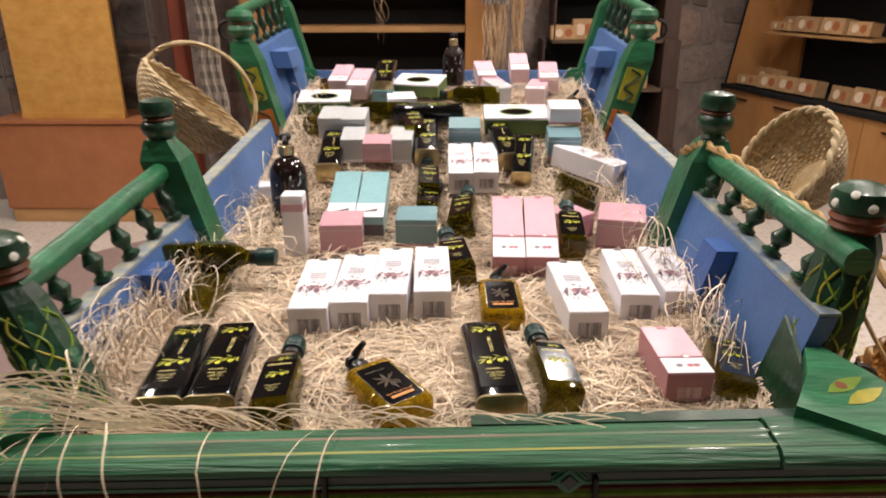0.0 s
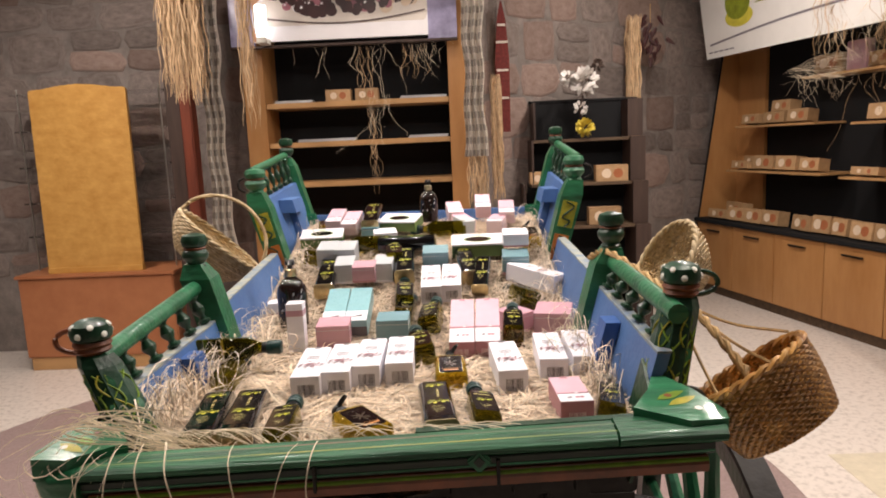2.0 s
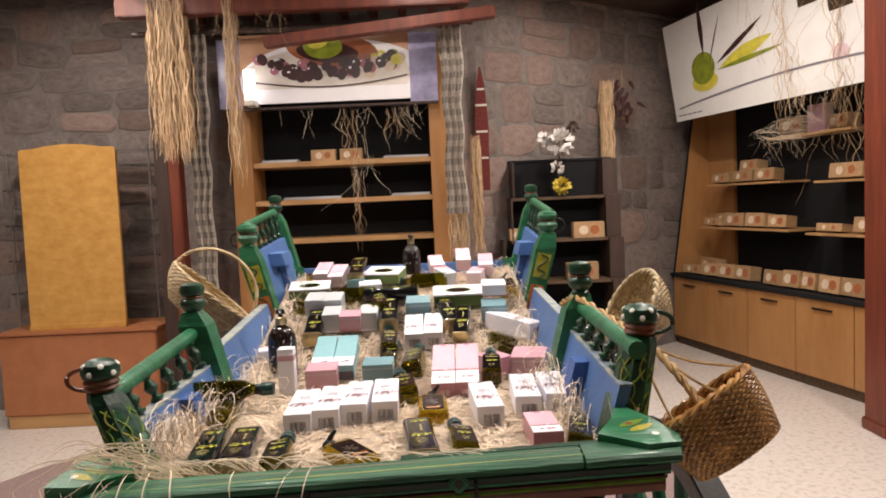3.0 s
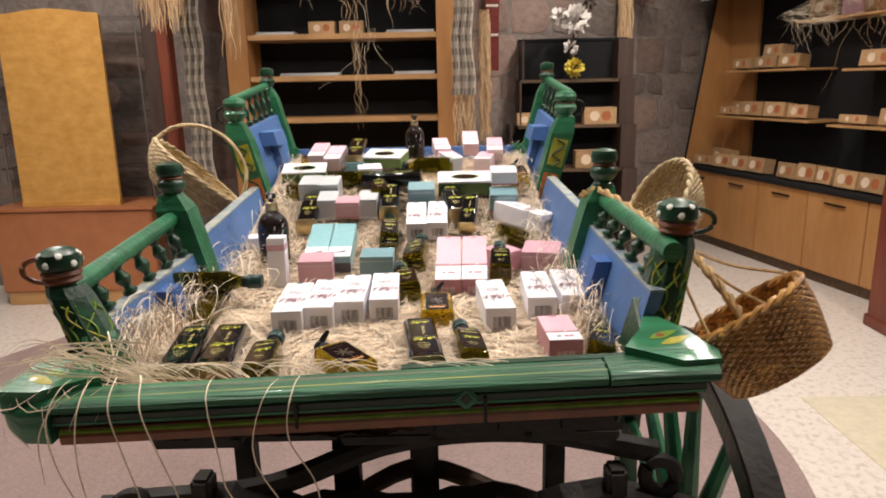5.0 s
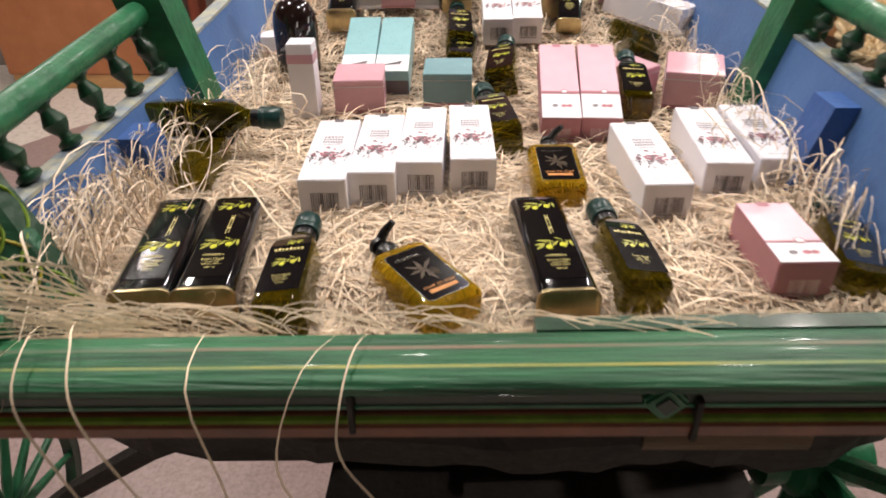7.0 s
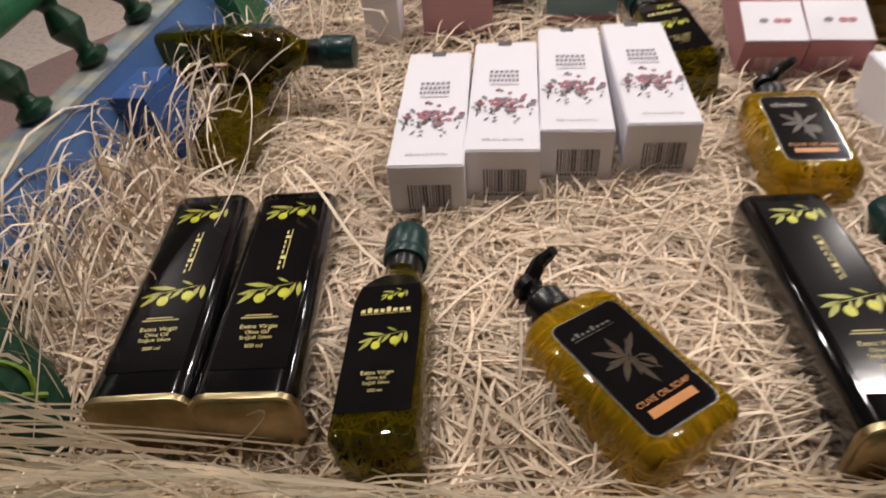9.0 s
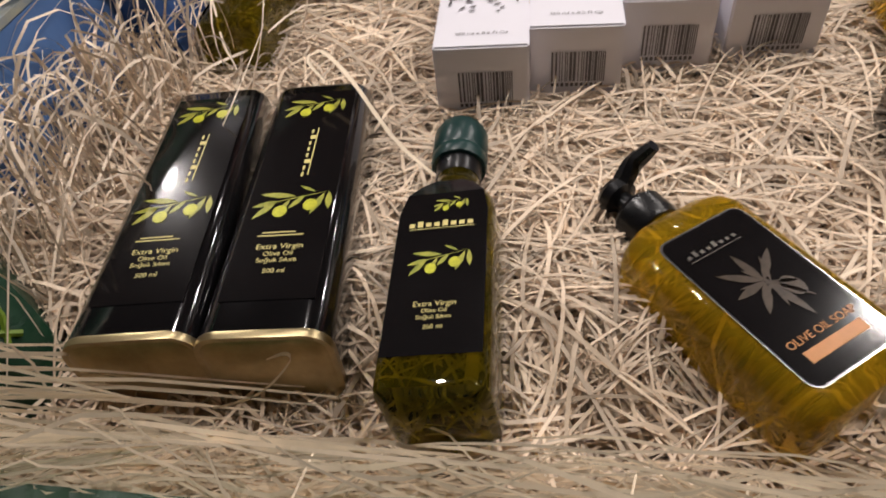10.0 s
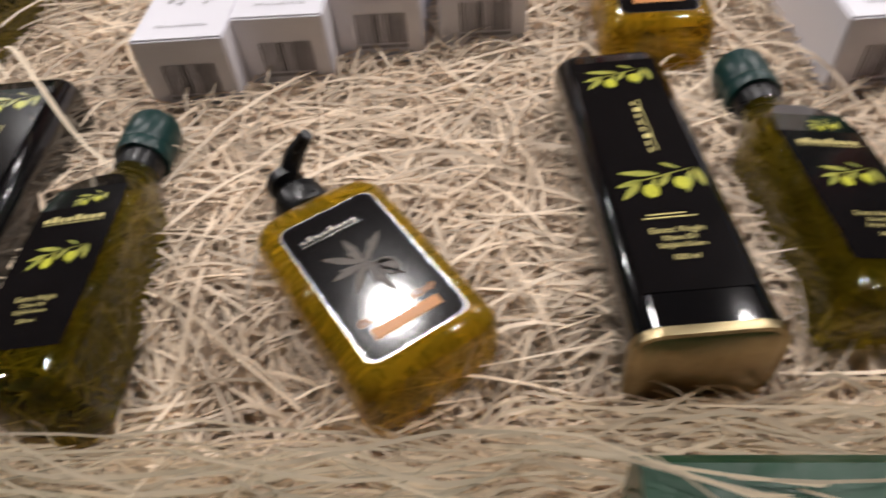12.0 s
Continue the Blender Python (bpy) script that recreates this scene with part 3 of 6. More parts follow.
# ---- corner unit ----
corner = thing("stepped_shelf", "dark wooden stepped shelf with black back", "shelf")
steps = ((1.86, 2.21, 1.06, 2.08, 0.0), (1.45, 1.86, 1.03, 2.09, 0.06), (1.05, 1.45, 0.94, 2.1, 0.12), (0.55, 1.05, 0.90, 2.11, 0.18), (0.0, 0.55, 0.88, 2.12, 0.22))
for z0, z1, x0, x1, d in steps:
    y0, y1 = 6.60 - d, 6.88
    part("back", box(x0 + 0.02, x1 - 0.14, y1 - 0.03, y1, z0, z1), "black_back", corner, "black back panel")
    part("side", box(x1 - 0.14, x1, y0, y1, z0 + 0.001, z1 - 0.001, 0.003), "dark_wood", corner)
    part("side", box(x0, x0 + 0.02, y0, y1, z0 + 0.001, z1 - 0.001, 0.003), "dark_wood", corner)
    part("shelf", box(x0 - 0.005, x1 + 0.003, y0 - 0.012, y1 - 0.032, z0 - 0.03, z0, 0.003) if z0 > 0 else box(x0, x1, y0, y1, 0.0, 0.02), "old_wood", corner, "brown shelf edge")
part("top_panel", box(1.05, 2.09, 6.84, 6.885, 2.211, 2.235, 0.003), "black_back", corner)
corner.location = (-0.03, -0.32, 0)
kraft_box(1.09, 6.28, 1.45, 0.22, 0.12, 0.11)
kraft_box(1.27, 6.31, 1.45, 0.2, 0.1, 0.16)
kraft_box(1.75, 6.28, 1.45, 0.30, 0.12, 0.15)
kraft_box(1.12, 6.23, 1.05, 0.24, 0.12, 0.12)
kraft_box(1.67, 6.23, 1.05, 0.30, 0.12, 0.16)

# cloth flower decoration standing on the stepped shelf
flower = thing("cloth_flower_ornament", "white and yellow cloth flowers on a dark twisted stem", "ornament")
part("stem", pipe(curve_points([(0, 0, 0), (0.02, 0, 0.1), (-0.02, 0, 0.28), (0.04, 0, 0.45), (0.10, 0, 0.62)], 20), 0.012, 7), "dark_wood", flower)
def petals(bm, c, r, n, seed):
    rq = random.Random(seed)
    for k in range(n):
        d = Vector((rq.gauss(0, 1), rq.gauss(0, 1), rq.gauss(0, 1))).normalized()
        u = d.orthogonal().normalized()
        w = d.cross(u)
        base = Vector(c) + d * r * 0.3
        tip = Vector(c) + d * r
        vs = [bm.verts.new(base), bm.verts.new((base + tip) / 2 + u * r * 0.33), bm.verts.new(tip), bm.verts.new((base + tip) / 2 - u * r * 0.33 + w * r * 0.1)]
        bm.faces.new(vs)
    return bm
part("bloom", petals(bmesh.new(), (0.02, -0.02, 0.52), 0.15, 60, 1), "flower_white", flower, "white cloth bloom")
part("bloom", petals(bmesh.new(), (-0.13, -0.02, 0.56), 0.09, 40, 2), "flower_white", flower, "white cloth bloom")
part("bloom", petals(bmesh.new(), (0.02, -0.03, 0.10), 0.10, 50, 3), "flower_yellow", flower, "yellow cloth bloom")
part("bloom", petals(bmesh.new(), (-0.02, -0.02, 0.28), 0.08, 30, 4), "flower_white", flower, "white cloth bloom")
part("bud", petals(bmesh.new(), (0.14, -0.02, 0.66), 0.07, 30, 5), "dark_wood", flower, "dark bud")
flower.location = (1.49, 6.30, 1.86)


# ---- right: counter cabinets with zigzag shelves ----
RF = Matrix((RDIR, -ROUT, Vector((0, 0, 1)))).transposed().to_4x4()
RF.translation = RA
RLEN = 3.35
for k in range(5):
    a0, a1 = k * RLEN / 5, (k + 1) * RLEN / 5
    c = thing("base_cabinet", "orange oak base cabinet with a black bar handle", "cabinet", "base cabinets")
    part("body", box(a0 + 0.001, a1 - 0.001, 0.022, 0.55, 0.10, 0.83, 0.0, RF), "oak", c)
    part("plinth", box(a0, a1, 0.05, 0.5, 0.0, 0.10, 0.0, RF), "old_wood", c)
    d = part("door", box(a0 + 0.004, a1 - 0.004, 0.0, 0.02, 0.11, 0.825, 0.003, RF), "oak", c)
    part("handle", box(a0 + 0.22, a1 - 0.22, -0.025, -0.008, 0.74, 0.755, 0.003, RF), "plastic_black", d, "black bar handle")
worktop = thing("counter_top", "black countertop over the oak cabinets", "countertop")
part("slab", box(-0.02, RLEN + 0.02, -0.03, 0.56, 0.832, 0.872, 0.004, RF), "black_back", worktop)

display = thing("wall_shelving", "oak framed wall shelving with black back and staggered shelves", "shelf")
bm = bmesh.new()
for a0, a1 in ((-0.02, 0.02),):
    skin(bm, [[RF @ Vector(p) for p in ((a, 0.02, 0.874), (a, 0.56, 0.874), (a, 0.56, 2.95), (a, 0.34, 2.95))] for a in (a0, a1)])
part("side", fix(bm), "oak", display, "oak side panel with a sloping front edge")
part("edge", pipe([RF @ Vector((0.0, 0.016, 0.874)), RF @ Vector((0.0, 0.336, 2.95))], 0.012, 6), "black_back", display, "black edging")
part("back", box(0.02, RLEN, 0.54, 0.56, 0.874, 2.95, 0.0, RF), "black_back", display, "black back panel")
part("divider", box(0.02, 0.5, 0.50, 0.538, 0.874, 2.95, 0.0, RF), "oak", display, "oak back strip")
SHELVES = ((0.42, 1.62, 1.92), (2.05, 3.2, 1.90), (0.38, 1.80, 1.44), (2.02, 3.2, 1.42), (1.35, 2.40, 2.36))
for a0, a1, z in SHELVES:
    rec = 0.02 + 0.32 * (z - 0.874) / 2.07
    part("shelf", box(a0, a1, rec, 0.535, z - 0.022, z, 0.002, RF), "oak_edge", display, "light wooden shelf")


def soap_case(a, dpt, z, w=0.26, turn=0.0, h=0.10):
    t = kraft_box(0, 0, 0, w, 0.14, h, 0, "kraft soap boxes")
    t.matrix_world = RF @ pose(a, dpt, z, -8, 0, turn)
    return t


rnd = random.Random(11)
for a, dp, z, w, h in ((0.62, 0.28, 1.92, 0.30, 0.10), (0.98, 0.29, 1.92, 0.34, 0.11), (1.32, 0.29, 1.92, 0.28, 0.12), (1.0, 0.36, 2.035, 0.30, 0.11),
                       (2.35, 0.30, 1.90, 0.40, 0.13), (2.75, 0.33, 1.90, 0.24, 0.12),
                       (0.55, 0.22, 1.44, 0.34, 0.08), (0.92, 0.22, 1.44, 0.34, 0.14), (1.26, 0.22, 1.44, 0.30, 0.14), (1.56, 0.24, 1.44, 0.26, 0.12), (0.62, 0.32, 1.44, 0.36, 0.13),
                       (2.25, 0.22, 1.42, 0.34, 0.07), (2.66, 0.22, 1.42, 0.34, 0.13), (2.98, 0.24, 1.42, 0.26, 0.12),
                       (1.62, 0.36, 2.36, 0.34, 0.16), (2.18, 0.38, 2.36, 0.3, 0.12),
                       (0.30, 0.12, 0.872, 0.34, 0.10), (0.62, 0.13, 0.872, 0.30, 0.14), (0.90, 0.13, 0.872, 0.28, 0.15), (1.15, 0.15, 0.872, 0.26, 0.15), (0.42, 0.24, 0.872, 0.34, 0.18),
                       (1.62, 0.13, 0.872, 0.30, 0.14), (1.86, 0.14, 0.872, 0.24, 0.16), (2.06, 0.16, 0.872, 0.22, 0.15), (2.34, 0.13, 0.872, 0.28, 0.15), (2.60, 0.13, 0.872, 0.32, 0.15), (2.92, 0.13, 0.872, 0.32, 0.15)):
    soap_case(a, dp, z + 0.010, w * 0.92, rnd.uniform(-7, 7), h)
t = thing("pink_gift_bag", "upright pink paper bag on the upper shelf", "bag")
part("body", box(1.84, 2.06, 0.30, 0.40, 2.36, 2.62, 0.006, RF), "pink", t)
part("handle", pipe([RF @ Vector(p) for p in ((1.90, 0.35, 2.62), (1.93, 0.35, 2.68), (1.97, 0.35, 2.68), (2.0, 0.35, 2.62))], 0.003, 5), "carton", t)

banner = thing("olive_banner", "large white banner with a green olive and leaf print", "sign")
BF = RF @ pose(0.30, -0.10, 2.66, 9, 0, 0)
part("panel", box(0.0, 3.2, 0.0, 0.02, 0.0, 1.08, 0.0, BF), "sign", banner)
bm = bmesh.new()
disc2(bm, 0.62, 0.50, 0.20, 0.165, 0.001, 0.2, 24, 0)
disc2(bm, 0.62, 0.36, 0.22, 0.10, 0.0005, 0.0, 20, 1)
leaf2(bm, 0.66, 0.62, 0.60, 0.075, radians(88), 0.002, 2)
leaf2(bm, 0.72, 0.50, 0.55, 0.02, radians(60), 0.002, 2)
leaf2(bm, 0.85, 0.50, 0.80, 0.055, radians(22), 0.002, 2)
leaf2(bm, 0.90, 0.46, 0.80, 0.14, radians(11), 0.001, 1)
leaf2(bm, 0.85, 0.44, 0.95, 0.05, radians(3), 0.0015, 0)
for k in range(40):
    u0, u1 = k / 40, (k + 1) / 40
    f = [bm.verts.new((0.1 + 3.0 * u, 0.13 + 0.10 * math.sin(u * 2.6) + d, 0.002)) for u, d in ((u0, 0), (u1, 0), (u1, 0.02), (u0, 0.02))]
    bm.faces.new(f).material_index = 3
quad2(bm, 2.02, 2.24, 0.74, 0.92, 0.001, 4)
quad2(bm, 2.34, 2.58, 0.62, 0.78, 0.001, 4)
quad2(bm, 2.7, 2.95, 0.85, 1.02, 0.001, 4)
disc2(bm, 2.1, 1.0, 0.08, 0.07, 0.001, 0, 14, 5)
disc2(bm, 2.4, 0.28, 0.09, 0.07, 0.001, 0, 14, 5)
for k in range(5):
    quad2(bm, 0.06 + k * 0.09, 0.13 + k * 0.09, 0.055, 0.07, 0.001, 3)
for v in bm.verts:
    v.co = BF @ Vector((v.co.x, -0.002 - v.co.z, v.co.y))
part("print", bm, ["sign_olive", "sign_yellow", "sign_dark", "ink_soft", "bronze_print", "pale_pink"], banner, "printed green olive, leaves and a thin grey curve")
for a in (0.4, 2.8):
    part("cord", pipe([BF @ Vector((a, 0.01, 1.08)), BF @ Vector((a, 0.4, 1.26))], 0.004, 5), "ink", banner)

column = thing("red_timber_post", "thick red-brown timber post standing on the floor", "post")
part("shaft", box(3.46, 3.72, 4.44, 4.70, 0.0, CEIL, 0.012), "red_wood", column)
part("foot", box(3.445, 3.735, 4.425, 4.715, 0.0, 0.09, 0.01), "red_wood", column)


# ---- the cart ----
cart = thing("painted_cart", "old painted wooden cart in green, blue and yellow, filled with straw", "cart")
HW = 0.465          # half width of the tail board


def side_x(s, y, z=1.40):
    return CX + s * half_width(y, z)


# bed planks
for k in range(8):
    x0 = CX - 0.41 + k * 0.1025
    part("plank", box(x0, x0 + 0.1005, 0.83, 2.46, 1.28, 1.31, 0.002), "iron", cart)
part("bed_beam", box(CX - 0.36, CX - 0.28, 0.97, 2.46, 1.19, 1.279, 0.006), "iron", cart)
part("bed_beam", box(CX + 0.28, CX + 0.36, 0.97, 2.46, 1.19, 1.279, 0.006), "iron", cart)


# tail beam: stepped moulding, run along x
def moulding(x0, x1, profile, taper0=0.0, taper1=0.0):
    bm = bmesh.new()
    skin(bm, [[(x, y0, z0 + (x - CX) * 0.035) for y0, z0 in profile] for x in (x0, x1)])
    return fix(bm)


TX0, TX1 = CX - HW + 0.01, CX + HW + 0.02
part("tail_beam", moulding(TX0 + 0.02, CX + 0.345, [(0.700, 1.408), (0.691, 1.414), (0.691, 1.421), (0.699, 1.4280), (0.738, 1.4315), (0.747, 1.428), (0.749, 1.408)]), "green_worn", cart, "worn bright green top moulding", True)
part("tail_end", moulding(CX + 0.348, TX1 + 0.014, [(0.698, 1.408), (0.688, 1.414), (0.688, 1.422), (0.698, 1.4300), (0.740, 1.4340), (0.750, 1.430), (0.752, 1.408)]), "green_worn", cart, "", True)
bm = bmesh.new()
skin(bm, [[(x, 0.73 + (y - 0.73) * f, 1.405 + (z - 1.405) * f + (x - CX) * 0.035) for y, z in ((0.698, 1.365), (0.689, 1.412), (0.691, 1.421), (0.699, 1.4280), (0.738, 1.4315), (0.747, 1.428), (0.749, 1.365))] for x, f in ((TX0 + 0.019, 1), (TX0 - 0.02, 0.95), (TX0 - 0.05, 0.5))])
part("tail_end", fix(bm), "green", cart, "", True)
part("tail_groove", moulding(TX0 + 0.02, TX1, [(0.708, 1.385), (0.702, 1.389), (0.702, 1.403), (0.706, 1.4075), (0.748, 1.4075), (0.748, 1.385)]), "black_paint", cart, "black recessed band", True)
part("tail_lip", moulding(TX0 + 0.03, TX1 - 0.01, [(0.710, 1.358), (0.699, 1.362), (0.697, 1.374), (0.703, 1.3845), (0.748, 1.3845), (0.748, 1.358)]), "red_paint", cart, "red-brown lower lip", True)
part("painted_line", moulding(TX0 + 0.02, TX1, [(0.7055, 1.4278), (0.706, 1.4288), (0.709, 1.4290), (0.710, 1.428)]), "faded_yellow", cart, "thin faded yellow line")
part("painted_line", moulding(TX0 + 0.02, TX1, [(0.7250, 1.4290), (0.7255, 1.4306), (0.729, 1.4310), (0.730, 1.429)]), "faded_red", cart, "thin faded red line")
part("painted_line", moulding(TX0 + 0.03, TX1 - 0.01, [(0.7015, 1.3832), (0.6985, 1.3815), (0.6975, 1.3785), (0.7, 1.378)]), "lime_paint", cart, "thin lime line")
part("painted_line", moulding(TX0 + 0.02, TX1, [(0.7026, 1.3895), (0.7008, 1.391), (0.7008, 1.394), (0.703, 1.394)]), "green", cart, "thin green line")
for x in (CX + 0.175, CX - 0.09):
    part("iron_clasp", box(x - 0.0025, x + 0.0025, 0.694, 0.72, 1.366, 1.408, 0.001), "iron", cart)
c = Vector((CX + 0.148, 0.6965, 1.408))
boss = part("carved_boss", box(-0.0135, 0.0135, -0.006, 0.004, -0.0135, 0.0135, 0.003, pose(*c, 0, 45, 0)), "green", cart, "carved green boss with a dark diamond", True)
part("diamond", box(-0.006, 0.006, -0.008, -0.0061, -0.006, 0.006, 0.0, pose(*c, 0, 45, 0)), "black_paint", boss, "small dark diamond")
bm = bmesh.new()
skin(bm, [[(x, y, z + (x - CX) * 0.035) for y, z in ((0.7495, 1.36), (0.7495, 1.4285), (0.768, 1.4275), (0.774, 1.420), (0.774, 1.36))] for x in (0.195, TX1 + 0.01)])
part("tail_ledge", fix(bm), "green_dark", cart, "dark green inner ledge of the tail beam")
part("tail_board", box(CX - 0.42, 0.193, 0.750, 0.766, 1.335, 1.390, 0.003), "green_dark", cart)
part("front_board", box(CX - 0.50, CX + 0.49, 2.46, 2.485, 1.25, 1.60, 0.004), "blue", cart, "blue painted front board")
for x in (CX - 0.47, CX + 0.45):
    part("front_corner", box(x - 0.05, x + 0.05, 2.445, 2.459, 1.5, 1.61, 0.004), "green", cart)


def swirls(path_pts, parent, mat="lime_paint", r=0.0022, name="painted_vine"):
    return part(name, pipe(path_pts, r, 5), mat, parent, "yellow-green painted vine")


def turned(parent, p, q, r):
    """A little turned baluster from p to q."""
    p, q = Vector(p), Vector(q)
    d = q - p
    prof = [(0.6, 0.0), (1.0, 0.06), (1.0, 0.14), (0.55, 0.2), (0.5, 0.28), (0.9, 0.42), (1.05, 0.52), (0.8, 0.64), (0.5, 0.76), (0.6, 0.82), (1.0, 0.88), (1.0, 0.95), (0.6, 1.0)]
    bm = bmesh.new()
    rot = d.to_track_quat("Z", "Y").to_matrix()
    n = 10
    skin(bm, [[p + rot @ Vector((r * a * math.cos(2 * math.pi * k / n), r * a * math.sin(2 * math.pi * k / n), d.length * t)) for k in range(n)] for a, t in prof])
    return part("baluster", fix(bm), "green_dark", parent, "dark green turned baluster", True)


for s in (-1, 1):
    def X(y, z, out=0.0):
        return side_x(s, y, z) + s * out

    def side_slab(name, y0, y1, zb0, zb1, zt0, zt1, th, mat, label="", out=0.0):
        bm = bmesh.new()
        skin(bm, [[(X(y, zb, out), y, zb), (X(y, zb, out + th), y, zb), (X(y, zt, out + th), y, zt), (X(y, zt, out), y, zt)] for y, zb, zt in ((y0, zb0, zt0), (y1, zb1, zt1))])
        return part(name, fix(bm), mat, cart, label)

    # blue side boards, low at the tail and high at the front; the cart leans a little
    tops = {"near": (1.464, 1.474), "mid": (1.494, 1.532), "rail": (1.528, 1.556)} if s < 0 else {"near": (1.505, 1.520), "mid": (1.530, 1.546), "rail": (1.568, 1.576)}
    n0, n1 = tops["near"]
    m0, m1 = tops["mid"]
    side_slab("side_board", 0.85, 1.30, 1.30, 1.30, n0, n1, 0.022, "blue", "blue painted side board")
    side_slab("side_board", 1.36, 1.93, 1.30, 1.31, m0, m1, 0.022, "blue", "blue painted side board")
    side_slab("side_board", 1.99, 2.48, 1.30, 1.40, 1.70, 1.735, 0.022, "blue", "tall blue painted side board")
    side_slab("board_edge", 0.85, 1.30, n0 + 0.001, n1 + 0.001, n0 + 0.005, n1 + 0.005, 0.024, "worn_edge", "worn pale top edge", -0.001)
    side_slab("board_edge", 1.36, 1.93, m0 + 0.001, m1 + 0.001, m0 + 0.005, m1 + 0.005, 0.024, "worn_edge", "worn pale top edge", -0.001)
    side_slab("end_panel", 0.80, 0.90, 1.31, 1.31, 1.44, n0 - 0.022, 0.005, "green_dark", "dark green painted board end", -0.006)
    # flat carved corner piece on the beam's end, painted with a leaf and a flower
    flat = ((0.520, 0.745), (0.556, 0.800), (0.574, 0.846), (0.596, 0.846), (0.626, 0.795), (0.649, 0.728), (0.644, 0.704), (0.590, 0.700))

    def gusset_top(y):
        return (1.455 if s > 0 else 1.428) + (y - 0.70) * 0.10

    bm = bmesh.new()
    skin(bm, [[(CX + s * (x - CX), y, gusset_top(y) - drop) for x, y in flat] for drop in (0.034, 0.003, 0.0)])
    plate = part("corner_piece", fix(bm), "green", cart, "green carved corner piece with painted flower")
    for kind, mat, ox, oy in (("painted_leaf", "lime_paint", 0.0, 0.0), ("painted_leaf", "yellow_paint", 0.012, -0.018), ("painted_dot", "red_paint", -0.006, 0.012), ("painted_dot", "white_paint", 0.026, -0.030)):
        bm = bmesh.new()
        if kind == "painted_leaf":
            leaf2(bm, -0.026, 0.0, 0.056, 0.018, 0.5 * s, 0.0)
        else:
            disc2(bm, 0.0, 0.0, 0.006, 0.006, 0.0004)
        for v in bm.verts:
            px, py = CX + s * (0.586 + ox - CX) + v.co.x, 0.765 + oy + v.co.y
            v.co = Vector((px, py, gusset_top(py) + 0.0008 + v.co.z))
        part(kind, bm, mat, plate, "painted ornament")
    # inner battens: an upright at the tail, a block over an upright at the front
    for y, z0, z1, out, w in ((1.10, 1.34, n0 - 0.006, 0.03, 0.028), (2.24, 1.44, 1.644, 0.026, 0.03), (2.20, 1.645, 1.69, 0.05, 0.075)):
        bm = bmesh.new()
        skin(bm, [[(X(y, z0, -out), y - d, z0), (X(y, z0, -0.001), y - d, z0), (X(y, z1, -0.001), y - d, z1), (X(y, z1, -out), y - d, z1)] for d in (w, -w)])
        part("batten", fix(bm), "blue_dark" if y < 1.5 else "blue", cart, "blue batten")
    # near balustrade
    zr0, zr1 = tops["rail"]
    part("hand_rail", pipe([(X(0.86, zr0, 0.02), 0.86, zr0), (X(1.31, zr1, 0.02), 1.31, zr1)], 0.017, 12), "green", cart, "bright green hand rail", True)
    for k in range(5):
        y = 0.93 + k * 0.085
        zr = zr0 + (zr1 - zr0) * (y - 0.86) / 0.48
        zb = n0 + 0.005 + (n1 - n0) * (y - 0.8) / 0.5
        turned(cart, (X(y, zb, 0.011), y, zb), (X(y, zr, 0.02), y, zr - 0.008), 0.014)
    # far balustrade
    part("hand_rail", pipe([(X(1.98, 1.795, 0.012), 1.98, 1.795), (X(2.47, 1.84, 0.012), 2.47, 1.84)], 0.014, 12), "green", cart, "", True)
    for k in range(6):
        y = 2.03 + k * 0.078
        zb = 1.703 + 0.07 * (y - 1.98)
        turned(cart, (X(y, zb, 0.012), y, zb), (X(y, 1.79, 0.014), y, 1.79 + 0.09 * (y - 1.98)), 0.011)

    def leaning_post(name, y, mat, sections, label):
        """Sections (z, half thickness) of a square post that leans with the side."""
        bm = bmesh.new()
        skin(bm, [[(X(y, z, 0.012) - w, y - w, z), (X(y, z, 0.012) + w, y - w, z), (X(y, z, 0.012) + w, y + w, z), (X(y, z, 0.012) - w, y + w, z)] for z, w in sections])
        return part(name, fix(bm), mat, cart, label)

    def knob(y, z, r, mat="green_dark"):
        x = X(y, z, 0.012)
        part("knob", lathe([(r * 0.7, 0.0), (r * 0.75, 0.006), (r * 0.6, 0.012), (r * 0.95, 0.024), (r * 1.02, 0.034), (r * 0.9, 0.042), (r * 0.6, 0.048), (r * 0.9, 0.054), (r, 0.066), (r * 0.85, 0.078), (r * 0.3, 0.083)], 18, at=(x, y, z)), mat, cart, "turned green knob", True)
        part("knob_ring", lathe([(r * 0.8, 0.0), (r * 0.87, 0.0025), (r * 0.8, 0.005)], 18, at=(x, y, z + 0.0455)), "red_paint", cart, "red painted ring", True)

    # middle posts: square green post with a turned knob
    leaning_post("middle_post", 1.33, "green", ((1.30, 0.030), (1.51, 0.034), (1.575, 0.034), (1.608, 0.020)), "bright green square post")
    knob(1.33, 1.606 if s > 0 else 1.596, 0.030)
    # front pair: tall painted post with panels, turned top and ring
    y = 1.96
    post = leaning_post("front_post", y, "green", ((1.36, 0.026), (1.46, 0.031), (1.68, 0.034), (1.728, 0.025)), "green post with painted panels")
